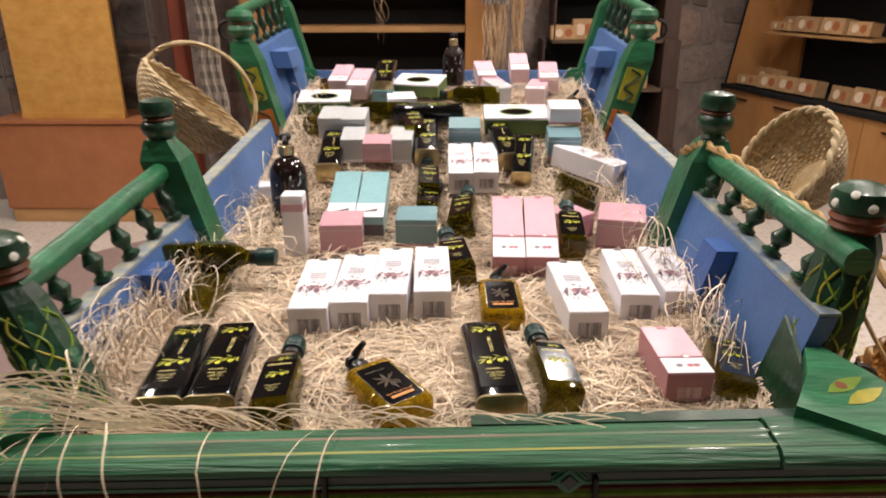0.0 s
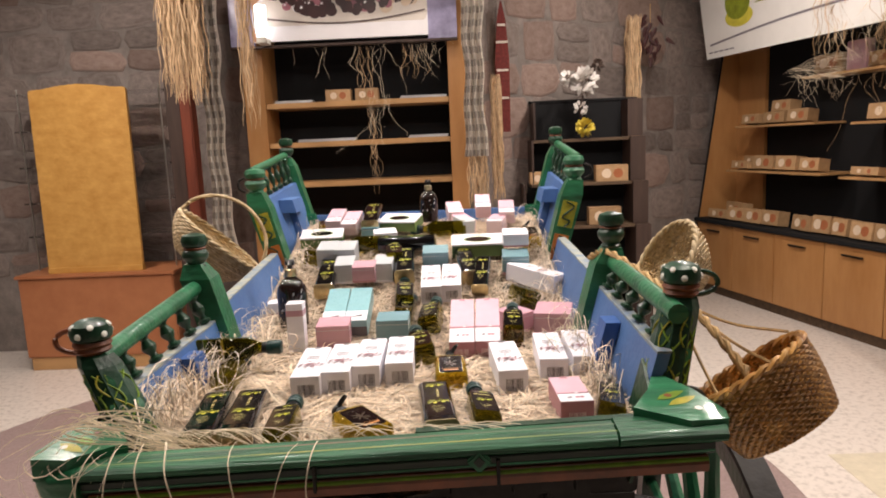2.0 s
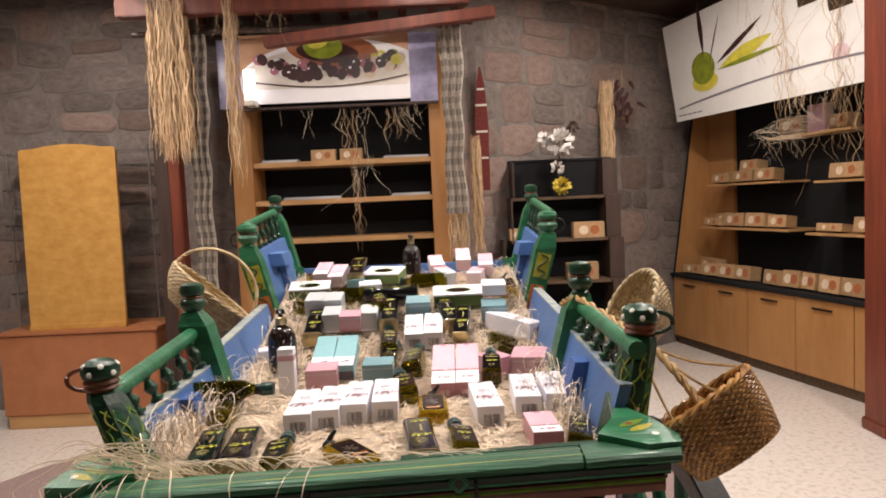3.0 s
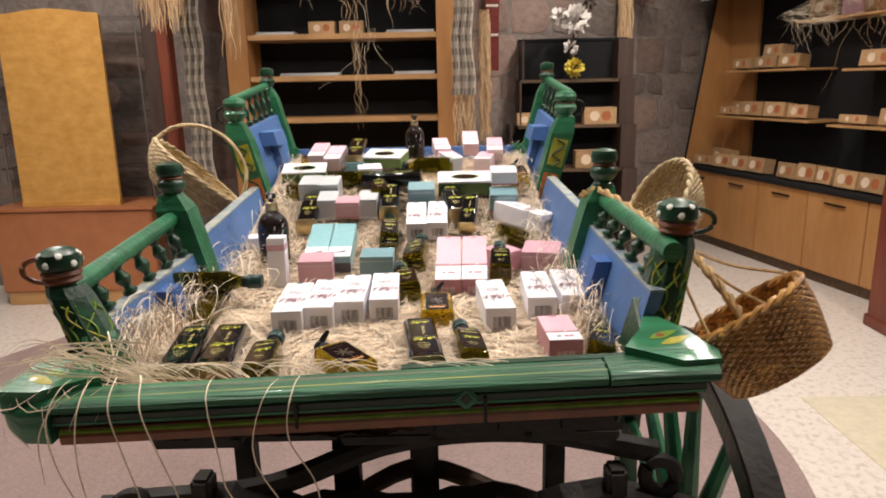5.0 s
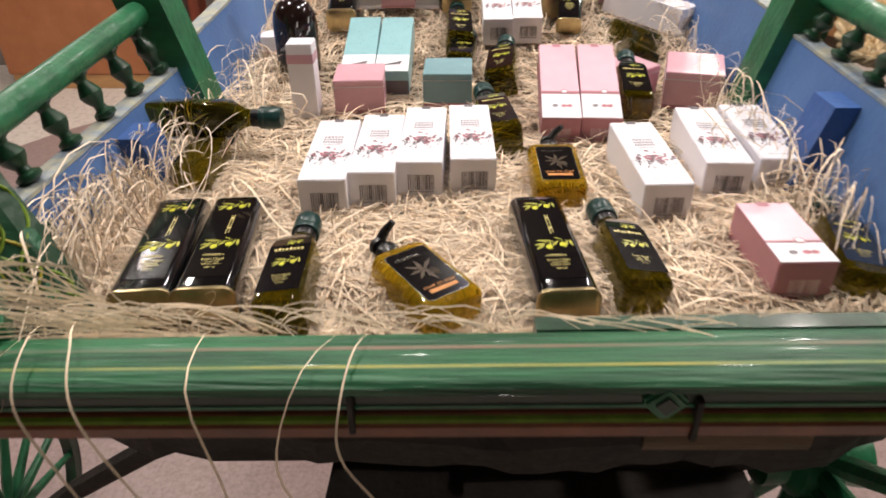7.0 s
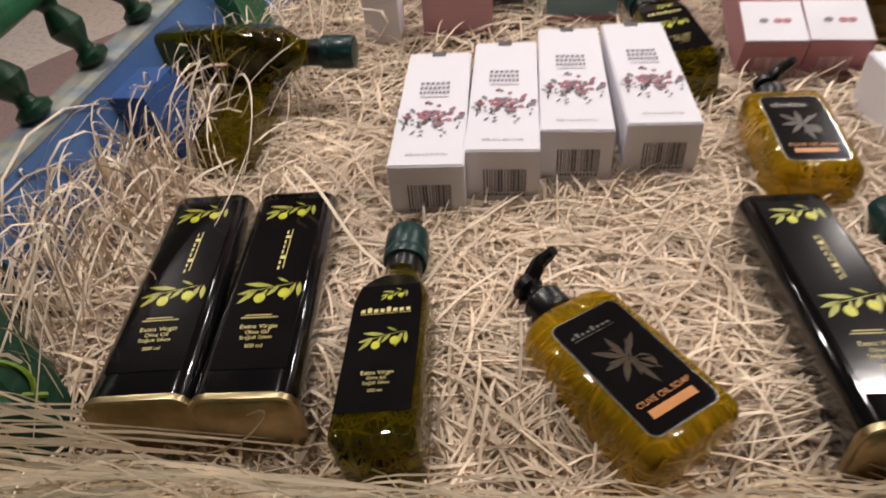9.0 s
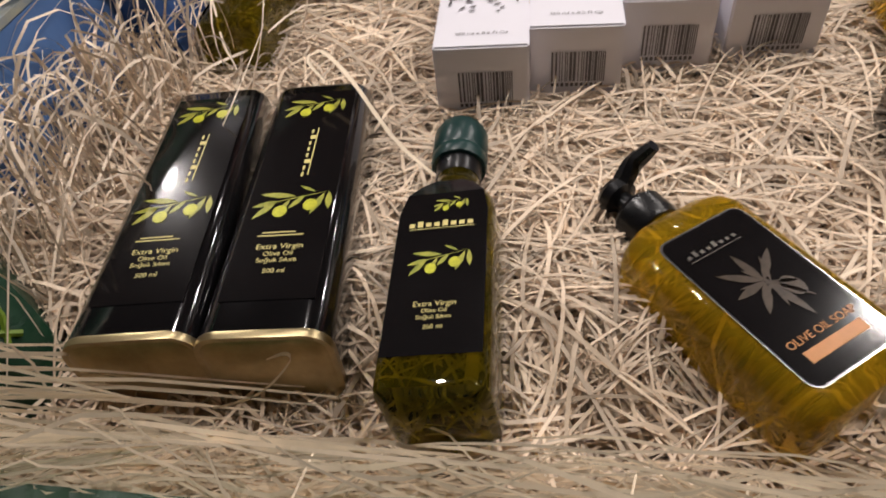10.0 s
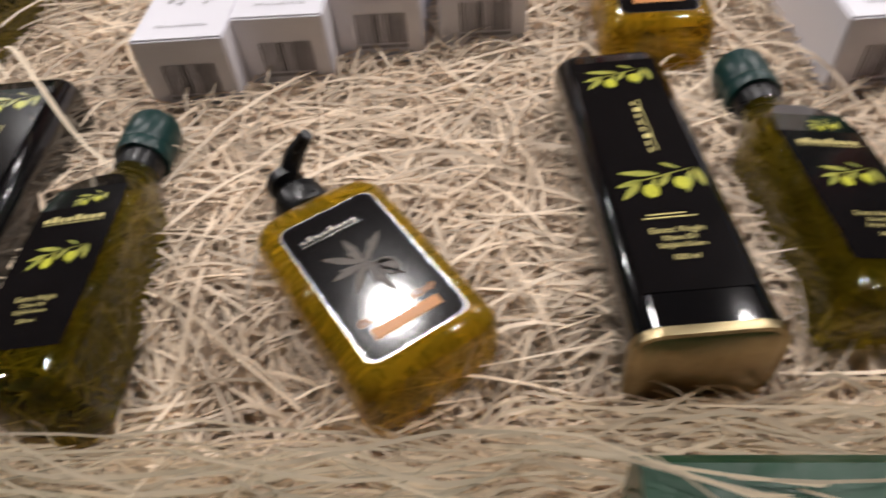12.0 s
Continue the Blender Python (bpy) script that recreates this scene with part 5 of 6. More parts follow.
def carton(w=0.056, h=0.052, L=0.185, body="carton", label="white carton with rose print, lying on straw", group="white cartons", style="white"):
    t = thing("carton", label, "carton", group)
    part("box", box(-w / 2, w / 2, 0, L, 0, h, 0.0012), body, t)
    z = h + 0.0005
    if style == "white":
        rnd = random.Random(8)
        bm = bmesh.new()
        for k in range(44):
            x, y = rnd.gauss(0, 0.013), 0.068 + rnd.gauss(0, 0.007)
            disc2(bm, max(-w / 2 + 0.004, min(w / 2 - 0.004, x)), y, rnd.uniform(0.0018, 0.0036), rnd.uniform(0.0014, 0.0028), z + k * 1e-5, rnd.uniform(0, 3), 6, rnd.choice((0, 0, 1)))
        for k in range(46):
            x = max(-w / 2 + 0.006, min(w / 2 - 0.006, rnd.gauss(0, 0.014)))
            leaf2(bm, x, 0.060 + rnd.gauss(0, 0.009), rnd.uniform(0.003, 0.008), 0.0018, rnd.uniform(0, 6.2), z + 0.0004, 2)
        part("rose_print", bm, ["rose_ink", "ink_soft", "ink"], t, "rose spray print")
        bm = bmesh.new()
        for j, (y, n) in enumerate(((0.122, 6), (0.114, 7), (0.106, 8))):
            for k in range(n):
                quad2(bm, -0.013 + k * 0.026 / n, -0.013 + (k + 0.7) * 0.026 / n, y, y + 0.0045, z)
        quad2(bm, -0.012, 0.012, 0.100, 0.1012, z)
        part("title_block", bm, "ink_soft", t, "grey lettering bars")
        writing("print", "250 ml e 8.5 Fl Oz", 0.0042, "ink", t, pose(0, 0.014, z))
        bc = barcode(w * 0.58, h * 0.46)
        for v in bc.verts:
            v.co += Vector((0.002, -0.0006, h * 0.22))
        part("barcode", bc, "ink", t, "printed barcode")
    elif style == "pink":
        part("top_panel", box(-w / 2 + 0.0005, w / 2 - 0.0005, L * 0.34, L - 0.001, h, h + 0.0006), "pink", t, "plain pink panel")
        part("white_band", box(-w / 2 + 0.0005, w / 2 - 0.0005, 0.001, L * 0.30, h, h + 0.0006), "carton", t, "white band with small fruit print")
        bm = bmesh.new()
        for dx in (-0.009, 0.004, 0.012):
            disc2(bm, dx, L * 0.15, 0.0045, 0.0035, z + 0.0005, 0.3, 9, 0 if dx > 0 else 1)
        disc2(bm, 0.006, L * 0.33, 0.006, 0.005, z + 0.0007, 0, 14, 2)
        disc2(bm, 0.006, L * 0.33, 0.004, 0.0032, z + 0.0009, 0, 14, 3)
        part("fruit_print", bm, ["rose_ink", "ink_soft", "rose", "carton"], t, "fruit print and round seal")
        part("ribbon", box(-w / 2 + 0.0005, w / 2 - 0.0005, L * 0.315, L * 0.335, h, h + 0.0007), "rose", t, "dark rose ribbon line")
        bc = barcode(w * 0.5, h * 0.4)
        for v in bc.verts:
            v.co += Vector((0.0, -0.0006, h * 0.2))
        part("barcode", bc, "pale_pink", t, "printed barcode")
    elif style == "teal":
        part("white_band", box(-w / 2 + 0.0005, w / 2 - 0.0005, 0.001, L * 0.28, h, h + 0.0006), "carton", t, "white band with leaf print")
        bm = bmesh.new()
        for k in range(5):
            leaf2(bm, -0.014 + k * 0.006, L * 0.10, 0.016, 0.004, 0.4 + 0.2 * k, z + 0.0006, 0)
        part("leaf_print", bm, ["ink"], t, "dark leaf print")
        part("dark_end", box(-w / 2 + 0.001, w / 2 - 0.001, -0.0006, 0.0, 0.002, h * 0.62), "ink", t, "dark end panel")
    if style in ("white", "pink"):
        part("hang_tab", box(-0.007, 0.005, L - 0.0075, L + 0.0008, h - 0.006, h + 0.0008), "ink" if style == "white" else "rose", t, "dark hanging slot")
    return t


def soap_carton(mat, label, w=0.08, h=0.056, L=0.08, group="small soap cartons"):
    t = thing("soap_carton", label, "carton", group)
    part("box", box(-w / 2, w / 2, 0, L, 0, h, 0.0012), mat, t)
    part("lid_edge", box(-w / 2 - 0.0006, w / 2 + 0.0006, -0.0006, L * 0.5, h * 0.80, h * 0.815), "carton_grey", t, "pale fold line of the lid")
    part("base_strip", box(-w / 2 - 0.0006, w / 2 + 0.0006, -0.0006, 0.001, 0.0, h * 0.12), "rose" if mat != "carton_grey" else "carton", t, "coloured base strip")
    return t


def gift_box():
    t = thing("gift_box", "white and olive-green gift box with a dark oval", "gift box", "gift boxes")
    w, h, L = 0.165, 0.045, 0.10
    part("tray", box(-w / 2, w / 2, 0, L, 0, h * 0.86, 0.0015), "box_green", t, "olive-green tray")
    part("lid", box(-w / 2 - 0.001, w / 2 + 0.001, -0.001, L + 0.001, h * 0.86, h, 0.001), "carton", t, "white lid")
    bm = bmesh.new()
    disc2(bm, 0.0, L * 0.45, 0.045, 0.026, h + 0.0006, 0, 24, 0)
    disc2(bm, 0.0, L * 0.45, 0.038, 0.020, h + 0.0009, 0, 24, 1)
    quad2(bm, -0.018, 0.014, L * 0.80, L * 0.88, h + 0.0006, 2)
    part("oval_window", bm, ["box_green", "label_black", "sign_yellow"], t, "dark oval label")
    return t


def pump_bottle():
    t = thing("dark_pump_bottle", "dark brown round bottle with gold collar and pump", "bottle", "dark pump bottles")
    part("body", lathe([(0.030, 0.0), (0.036, 0.004), (0.037, 0.02), (0.037, 0.085), (0.034, 0.102), (0.025, 0.117), (0.014, 0.124), (0.012, 0.13)], 26), "bottle_brown", t, "", True)
    part("collar", lathe([(0.0135, 0.128), (0.0145, 0.130), (0.0145, 0.146), (0.012, 0.148)], 20), "gold_tin", t, "gold collar", True)
    pump = part("pump", lathe([(0.006, 0.147), (0.006, 0.156), (0.012, 0.157), (0.0125, 0.166), (0.010, 0.169)], 16), "plastic_black", t, "black pump head", True)
    part("nozzle", pipe([(0, 0, 0.163), (0, -0.02, 0.164), (0, -0.032, 0.158)], 0.0045, 8), "plastic_black", pump, "", True)
    bm = bmesh.new()
    rnd = random.Random(4)
    for k in range(14):
        a = radians(-150 + rnd.uniform(0, 110))
        z0 = rnd.uniform(0.04, 0.10)
        l = rnd.uniform(0.004, 0.012)
        vs = [bm.verts.new((0.0374 * math.cos(a + da), 0.0374 * math.sin(a + da), z0 + dz)) for da, dz in ((-0.04, 0), (0.04, 0.003), (0.05, l), (-0.02, l - 0.003))]
        bm.faces.new(vs)
    part("label_print", bm, "carton_grey", t, "pale label flecks")
    return t


def tall_carton():
    t = thing("tall_carton", "slim upright white carton with a mauve band", "carton")
    part("box", box(-0.020, 0.020, -0.02, 0.02, 0, 0.118, 0.0012), "carton", t)
    part("band", box(-0.0206, 0.0206, -0.0206, 0.0206, 0.088, 0.102), "mauve", t, "mauve band")
    return t


def lay(kind, spots):
    """First spot takes the thing itself, the others copies: (x, y, height over straw, pitch, roll, turn, scale)."""
    for k, (x, y, dz, tilt, roll, turn, *more) in enumerate(spots):
        sc = more[0] if more else 1.0
        m = pose(x, y, bed_top(x, y) + dz, tilt, roll, turn)
        ob = kind if k == 0 else copy_thing(kind, m)
        ob.matrix_world = m @ Matrix.Diagonal((sc, sc, sc, 1)) if sc != 1.0 else m


lay(oil_tin(), [(-0.165, 0.817, -0.016, 0, 0, 7.6), (-0.107, 0.822, -0.016, 0, 0, 5.8), (0.232, 0.824, -0.014, 0, 0, 5.6),
                (-0.122, 1.715, 0.0, 14, 0, 3), (0.108, 1.775, 0.004, 14, 0, 2), (0.308, 1.765, 0.0, 14, 0, 8), (-0.030, 2.12, 0.02, 14, 0, 0),
                (0.20, 1.995, 0.006, 0, 0, 90), (0.33, 1.70, 0.0, 24, 0, -8, 0.8)])
lay(oil_bottle(), [(-0.028, 0.800, -0.012, 1, -6, 3.0), (0.303, 0.842, -0.014, 1, 10, 6.0), (0.510, 0.860, -0.014, 1, 8, -10), (-0.186, 1.070, 0.015, 2, -90, 0),
                   (-0.295, 1.163, 0.062, 0, -100, -90), (0.192, 1.203, -0.008, 3, -6, 9, 1.08), (0.195, 1.435, -0.004, 6, -12, -6, 1.12), (0.391, 1.325, -0.006, 8, 2, -4, 1.08),
                   (0.445, 1.60, 0.034, 6, 110, 22, 1.1), (0.425, 1.545, 0.030, 4, 115, 4, 1.05), (0.115, 1.60, 0.0, 10, 6, 4, 1.1), (0.115, 1.53, -0.004, 4, 4, -6),
                   (0.05, 2.00, 0.032, 0, 110, 84, 1.1), (0.30, 2.10, 0.034, 0, 110, 80, 1.1), (0.075, 1.86, 0.006, 10, 0, 6, 1.15), (-0.225, 1.93, 0.026, 6, 100, 0, 1.1)])
lay(soap_bottle(), [(0.1290, 0.8205, -0.015, 2, 0, 37, 0.95), (0.248, 1.040, -0.004, 5, 0, 2, 0.92), (0.515, 1.98, 0.0, 14, 0, 5, 0.95), (-0.085, 1.50, -0.006, 0, 0, -20, 0.6), (-0.20, 2.20, 0.0, 10, 0, 10, 0.7)])
lay(carton(), [(-0.0315, 1.020, -0.006, 0.5, 0, 2.5), (0.023, 1.041, -0.006, 0.5, 0, 1.0), (0.0785, 1.066, -0.004, 0.5, 0, 0.4), (0.144, 1.076, -0.004, 0.5, 0, 2.2),
               (0.365, 1.014, -0.006, 0.5, 0, 3.0), (0.450, 1.072, -0.006, 0.5, 0, -2.0), (0.518, 1.084, -0.006, 0.5, 0, -1.0),
               (0.190, 1.66, 0.0, 9, 0, 1), (0.247, 1.665, 0.0, 9, 0, -1), (0.555, 1.69, 0.004, 6, 0, 42)])
lay(carton(0.057, 0.046, 0.19, "rose", "pink and rose carton with a white band", "pink cartons", "pink"), [(0.271, 1.262, -0.010, 17, 0, -2), (0.329, 1.262, -0.010, 17, 0, -3)])
lay(carton(0.056, 0.048, 0.115, "rose", "short pink carton with a white fruit band", "pink cartons", "pink"), [(0.458, 0.863, -0.008, 1, 0, 2.5)])
lay(carton(0.055, 0.044, 0.12, "pale_pink", "pale pink carton with a white band", "pale pink cartons", "pink"), [(-0.165, 2.17, 0.01, 16, 0, -4), (-0.105, 2.13, 0.01, 16, 0, -6), (0.27, 2.23, 0.01, 14, 0, 6), (0.37, 2.27, 0.02, 18, 0, 0), (0.45, 2.20, 0.01, 16, 0, -3), (0.31, 2.14, 0.0, 8, 0, 20), (0.40, 2.12, 0.0, 6, 0, -14)])
lay(carton(0.057, 0.046, 0.19, "teal", "teal carton with a white leaf band", "teal cartons", "teal"), [(-0.052, 1.448, 0.0, 14, 0, 2), (0.006, 1.446, 0.0, 14, 0, 1)])
lay(soap_carton("teal_dark", "slate-teal soap carton beside the white cartons"), [(0.101, 1.405, -0.006, 3, 0, 0), (0.20, 1.865, 0.0, 10, 0, 0), (0.445, 1.82, 0.0, 10, 0, -2), (-0.03, 2.11, 0.0, 8, 0, 0, 0.75)])
lay(soap_carton("mauve", "mauve soap carton in clear wrap"), [(-0.04, 1.372, -0.006, 3, 0, 4), (0.49, 1.38, -0.002, 6, 0, -14, 1.1), (-0.012, 1.765, 0.02, 8, 0, 0, 0.85), (0.43, 1.45, -0.006, 4, 0, 40, 0.9)])
lay(soap_carton("carton_grey", "pale grey soap carton with white edges", 0.058, 0.06, 0.09), [(-0.145, 1.90, 0.0, 10, 0, 0, 1.05), (-0.084, 1.895, 0.0, 10, 0, 0, 1.05), (-0.075, 1.80, 0.0, 10, 0, 2), (0.042, 1.80, 0.0, 10, 0, -2), (0.31, 2.12, 0.0, 12, 0, 30, 0.8)])
lay(soap_carton("carton", "white soap carton on the teal one", 0.078, 0.04, 0.07), [(0.452, 1.875, 0.058, 10, 0, 0), (-0.235, 1.63, 0.0, 0, 0, 10, 0.8), (0.03, 2.06, 0.0, 8, 0, 10)])
lay(gift_box(), [(0.335, 1.925, 0.006, 11, 0, 0), (-0.185, 2.04, 0.004, 14, 0, 4, 0.85), (0.06, 2.15, 0.01, 14, 0, -18, 0.85)])
lay(pump_bottle(), [(-0.182, 1.575, -0.010, 0, 0, 10, 1.08), (0.170, 2.30, 0.01, 0, 0, 0, 0.92)])
lay(tall_carton(), [(-0.125, 1.372, -0.006, 0, 0, 2)])


# ---- baskets and rope on the cart's sides ----
def basket(name_label, mat, r0, r1, depth, m, rows=11, cols=26, handle=0.0, group="baskets"):
    """A woven bowl basket: upright stakes with strands passing in and out, a rolled rim and a hoop handle."""
    t = thing("wicker_basket", name_label, "basket", group)
    bm = bmesh.new()
    for j in range(rows):
        u = (j + 0.5) / rows
        r = r0 + (r1 - r0) * math.sin(u * math.pi / 2)
        z = depth * u
        pts = []
        n = cols * 2
        for k in range(n + 1):
            a = 2 * math.pi * k / n
            rr = r + 0.0024 * (1 if (k + j) % 2 else -1) * (k % 1 == 0)
            pts.append((rr * math.cos(a), rr * math.sin(a), z))
        pipe(pts, depth / rows * 0.70, 5, bm)
    weave = part("weave", bm, mat, t, "", True)
    for k in range(cols):
        a = 2 * math.pi * k / cols
        pts = [((r0 + (r1 - r0) * math.sin(u * math.pi / 2)) * math.cos(a), (r0 + (r1 - r0) * math.sin(u * math.pi / 2)) * math.sin(a), depth * u) for u in (0, 0.3, 0.6, 1.0)]
        part("stake", pipe(pts, 0.0035, 5), mat, weave)
    part("bottom", lathe([(r0 + 0.004, 0.0), (r0 + 0.004, 0.008), (0.004, 0.010)], 24), mat, t)
    rim = bmesh.new()
    for o in (0, 1):
        pipe([((r1 + 0.004 * math.cos(a * 14 + o * math.pi)) * math.cos(a), (r1 + 0.004 * math.cos(a * 14 + o * math.pi)) * math.sin(a), depth + 0.0035 * math.sin(a * 14 + o * math.pi)) for a in [2 * math.pi * q / 90 for q in range(91)]], 0.0045, 6, rim)
    part("rim", rim, mat, t, "braided rim", True)
    if handle:
        part("handle", pipe([(r1 * math.cos(a), 0.006 * math.sin(9 * a), depth + handle * math.sin(a)) for a in [math.pi * q / 30 for q in range(31)]], 0.006, 6), mat, t, "hoop handle", True)
    t.matrix_world = m
    return t


def facing(base, axis, turn=0.0):
    return Matrix.Translation(base) @ Vector(axis).to_track_quat("Z", "Y").to_matrix().to_4x4() @ pose(0, 0, 0, 0, 0, turn)


LA = Vector((0.65, 0.20, 0.73)).normalized()
LX = Vector((0.8, 0.15, -0.56))
LX = (LX - LA * LX.dot(LA)).normalized()
LB = Vector((-0.462, 1.85, 1.596))
basket("varnished brown wicker basket tied to the cart with cord", "wicker_brown", 0.078, 0.100, 0.106, facing((0.772, 0.79, 1.398), (-0.52, 0.34, 0.78)), rows=22, cols=34)
basket("pale wicker basket hung outside the cart", "wicker", 0.045, 0.10, 0.09, facing((0.815, 1.33, 1.525), (-0.72, -0.12, 0.45)), rows=18, cols=32)
basket("pale wicker basket with hoop handle hung on the front post", "wicker", 0.085, 0.145, 0.095, Matrix.Translation(LB - LA * 0.095) @ Matrix((LX, LA.cross(LX), LA)).transposed().to_4x4(), rows=16, cols=32, handle=0.13)

rope = thing("hanging_rope", "twisted natural rope looped over the rail to the basket", "rope")
for o in range(2):
    base = curve_points([(0.575, 1.34, 1.585), (0.61, 1.30, 1.60), (0.655, 1.15, 1.57), (0.675, 1.02, 1.555), (0.70, 0.96, 1.53), (0.735, 0.88, 1.47), (0.75, 0.83, 1.43)], 80)
    part("strand", pipe([p + Vector((0.0045 * math.cos(k * 0.9 + o * math.pi), 0, 0.0045 * math.sin(k * 0.9 + o * math.pi))) for k, p in enumerate(base)], 0.0048, 6), "rope", rope, "", True)
for k, (a, b) in enumerate((((0.675, 1.0, 1.55), (0.82, 0.90, 1.52)), ((0.675, 1.0, 1.55), (0.80, 0.82, 1.47)), ((0.66, 0.98, 1.54), (0.69, 0.77, 1.40)))):
    part("cord", pipe(curve_points([a, ((a[0] + b[0]) / 2, (a[1] + b[1]) / 2, (a[2] + b[2]) / 2 - 0.012), b], 12), 0.0028, 5), "rope", rope, "thin cord")


# ---- straw ----
def ribbons(name, curves, mat, label, category="straw", parent=None):
    """Many flat fibres in one mesh; each is a list of points with a width."""
    verts, faces = [], []
    for pts, w, side in curves:
        n0 = len(verts)
        n = len(pts)
        for i, p in enumerate(pts):
            f = w * (1 - 0.6 * abs(2 * i / (n - 1) - 1) ** 3)
            verts += [tuple(p + side * f / 2), tuple(p - side * f / 2)]
        for i in range(n - 1):
            a = n0 + 2 * i
            faces.append((a, a + 1, a + 3, a + 2))
    me = bpy.data.meshes.new(name)
    me.from_pydata(verts, [], faces)
    me.materials.append(M[mat])
    me.polygons.foreach_set("use_smooth", [True] * len(me.polygons))
    ob = new(name, me)
    if parent is None:
        tagged(ob, label, category, "", "stuff")
    else:
        ob.parent = parent
    return ob


# Dark sheet below the fibres; its colour stands in for shade between them.
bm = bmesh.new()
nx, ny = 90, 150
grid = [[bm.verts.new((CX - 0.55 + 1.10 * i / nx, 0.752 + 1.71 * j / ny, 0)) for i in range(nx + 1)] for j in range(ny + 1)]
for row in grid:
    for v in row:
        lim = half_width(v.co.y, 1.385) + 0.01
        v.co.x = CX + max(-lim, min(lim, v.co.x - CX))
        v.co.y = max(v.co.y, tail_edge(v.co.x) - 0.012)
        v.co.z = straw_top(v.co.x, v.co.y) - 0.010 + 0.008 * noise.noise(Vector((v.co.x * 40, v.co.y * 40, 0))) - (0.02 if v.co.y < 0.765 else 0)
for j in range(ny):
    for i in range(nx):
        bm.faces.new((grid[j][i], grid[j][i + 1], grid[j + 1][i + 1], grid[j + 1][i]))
tagged(part("straw_bed", bm, "straw_bed", None, "", True), "dark sheet under the straw, coloured for the shade between fibres", "straw", "", "stuff")

rs = random.Random(77)


def loose(n, x0, x1, y0, y1, lift, lmin, lmax, wmin, wmax, curl=0.7, seg=9):
    out = []
    for _ in range(n):
        x, y = rs.uniform(x0, x1), rs.uniform(y0, y1)
        a = rs.gauss(0.0, 0.75) if rs.random() < 0.55 else rs.uniform(0, math.pi)
        L = rs.uniform(lmin, lmax)
        bend = rs.gauss(0, curl) / L * 0.12
        arch = abs(rs.gauss(0, 1)) * lift
        z0 = rs.uniform(-0.006, 0.007)
        ph = rs.uniform(0, 6)
        pts = []
        px, py = x - math.cos(a) * L / 2, y - math.sin(a) * L / 2
        for k in range(seg):
            u = k / (seg - 1)
            lim = half_width(py, 1.385) + 0.012
            qx = CX + max(-lim, min(lim, px - CX))
            qy = min(max(py, tail_edge(qx)), 2.45)
            pts.append(Vector((qx, qy, straw_top(qx, qy) + z0 + arch * math.sin(math.pi * u) + 0.003 * math.sin(ph + 5 * u))))
            a += bend * L / seg * 6
            px += math.cos(a) * L / (seg - 1)
            py += math.sin(a) * L / (seg - 1)
        d = (pts[-1] - pts[0]).normalized()
        side = Vector((-d.y, d.x, rs.uniform(-0.6, 0.6))).normalized()
        out.append((pts, rs.uniform(wmin, wmax), side))
    return out


near = loose(13000, CX - 0.42, CX + 0.42, 0.755, 1.15, 0.005, 0.04, 0.15, 0.0008, 0.0023, 1.5)
near += loose(2200, CX - 0.42, CX + 0.40, 0.755, 0.82, 0.006, 0.06, 0.2, 0.0008, 0.0022, 0.7)
ribbons("loose_straw", near, "straw", "loose pale straw fibres at the tail of the cart")
far = loose(11000, CX - 0.44, CX + 0.44, 1.1, 2.45, 0.008, 0.05, 0.18, 0.001, 0.0026, 1.4)
ribbons("loose_straw", far, "straw", "loose pale straw fibres between the goods")

# long curls along the sides and the tail corner
curls = []
for k in range(400):
    s = -1 if rs.random() < 0.62 else 1
    y = rs.uniform(0.84, 1.25) if s < 0 and rs.random() < 0.7 else rs.uniform(0.95, 2.2)
    bx = side_x(s, y) - s * rs.uniform(0.0, 0.05 if s < 0 else 0.035)
    bz = straw_top(bx, y) - 0.005
    h = rs.uniform(0.02, 0.085)
    dy = rs.gauss(0, 0.07)
    dx = -s * (rs.uniform(-0.02, 0.025) if s < 0 and y < 1.3 else rs.uniform(-0.01, 0.06))
    base = curve_points([(bx, y, bz), (bx - dx * 0.2, y + dy * 0.3, bz + h), (bx + dx * 0.6, y + dy, bz + h * rs.uniform(0.5, 1.0)), (bx + dx, y + dy * 1.6, bz + 0.004)], 10)
    curls.append((base, rs.uniform(0.0011, 0.0026), Vector((rs.gauss(0, 1), rs.gauss(0, 1), 0.3)).normalized()))
for k in range(150):
    y = 0.80 + rs.uniform(0, 1) ** 1.4 * 0.34
    bx = -0.262 + rs.uniform(-0.02, 0.035) - 0.05 * (y - 0.8)
    bz = straw_top(bx, y) - 0.004
    h = rs.uniform(0.03, 0.10) * (1 - 0.4 * (y - 0.8) / 0.34)
    out = rs.uniform(-0.075, 0.02)
    dy = rs.uniform(-0.02, 0.09)
    p = [(bx, y, bz), (bx + out * 0.3, y + dy * 0.3, bz + h * 0.7), (bx + out * 0.8, y + dy * 0.8, bz + h)]
    if k % 2:
        p += [(bx + out + 0.02, y + dy + rs.uniform(0, 0.02), bz + h * 0.75), (bx + out * 0.6 + 0.03, y + dy, bz + h * 0.4)]
    curls.append((curve_points([Vector((max(q[0], side_x(-1, q[1], q[2]) + 0.004), q[1], q[2])) for q in p], 12), rs.uniform(0.0011, 0.0022), Vector((rs.gauss(0, 1), rs.gauss(0, 0.5), 0.3)).normalized()))
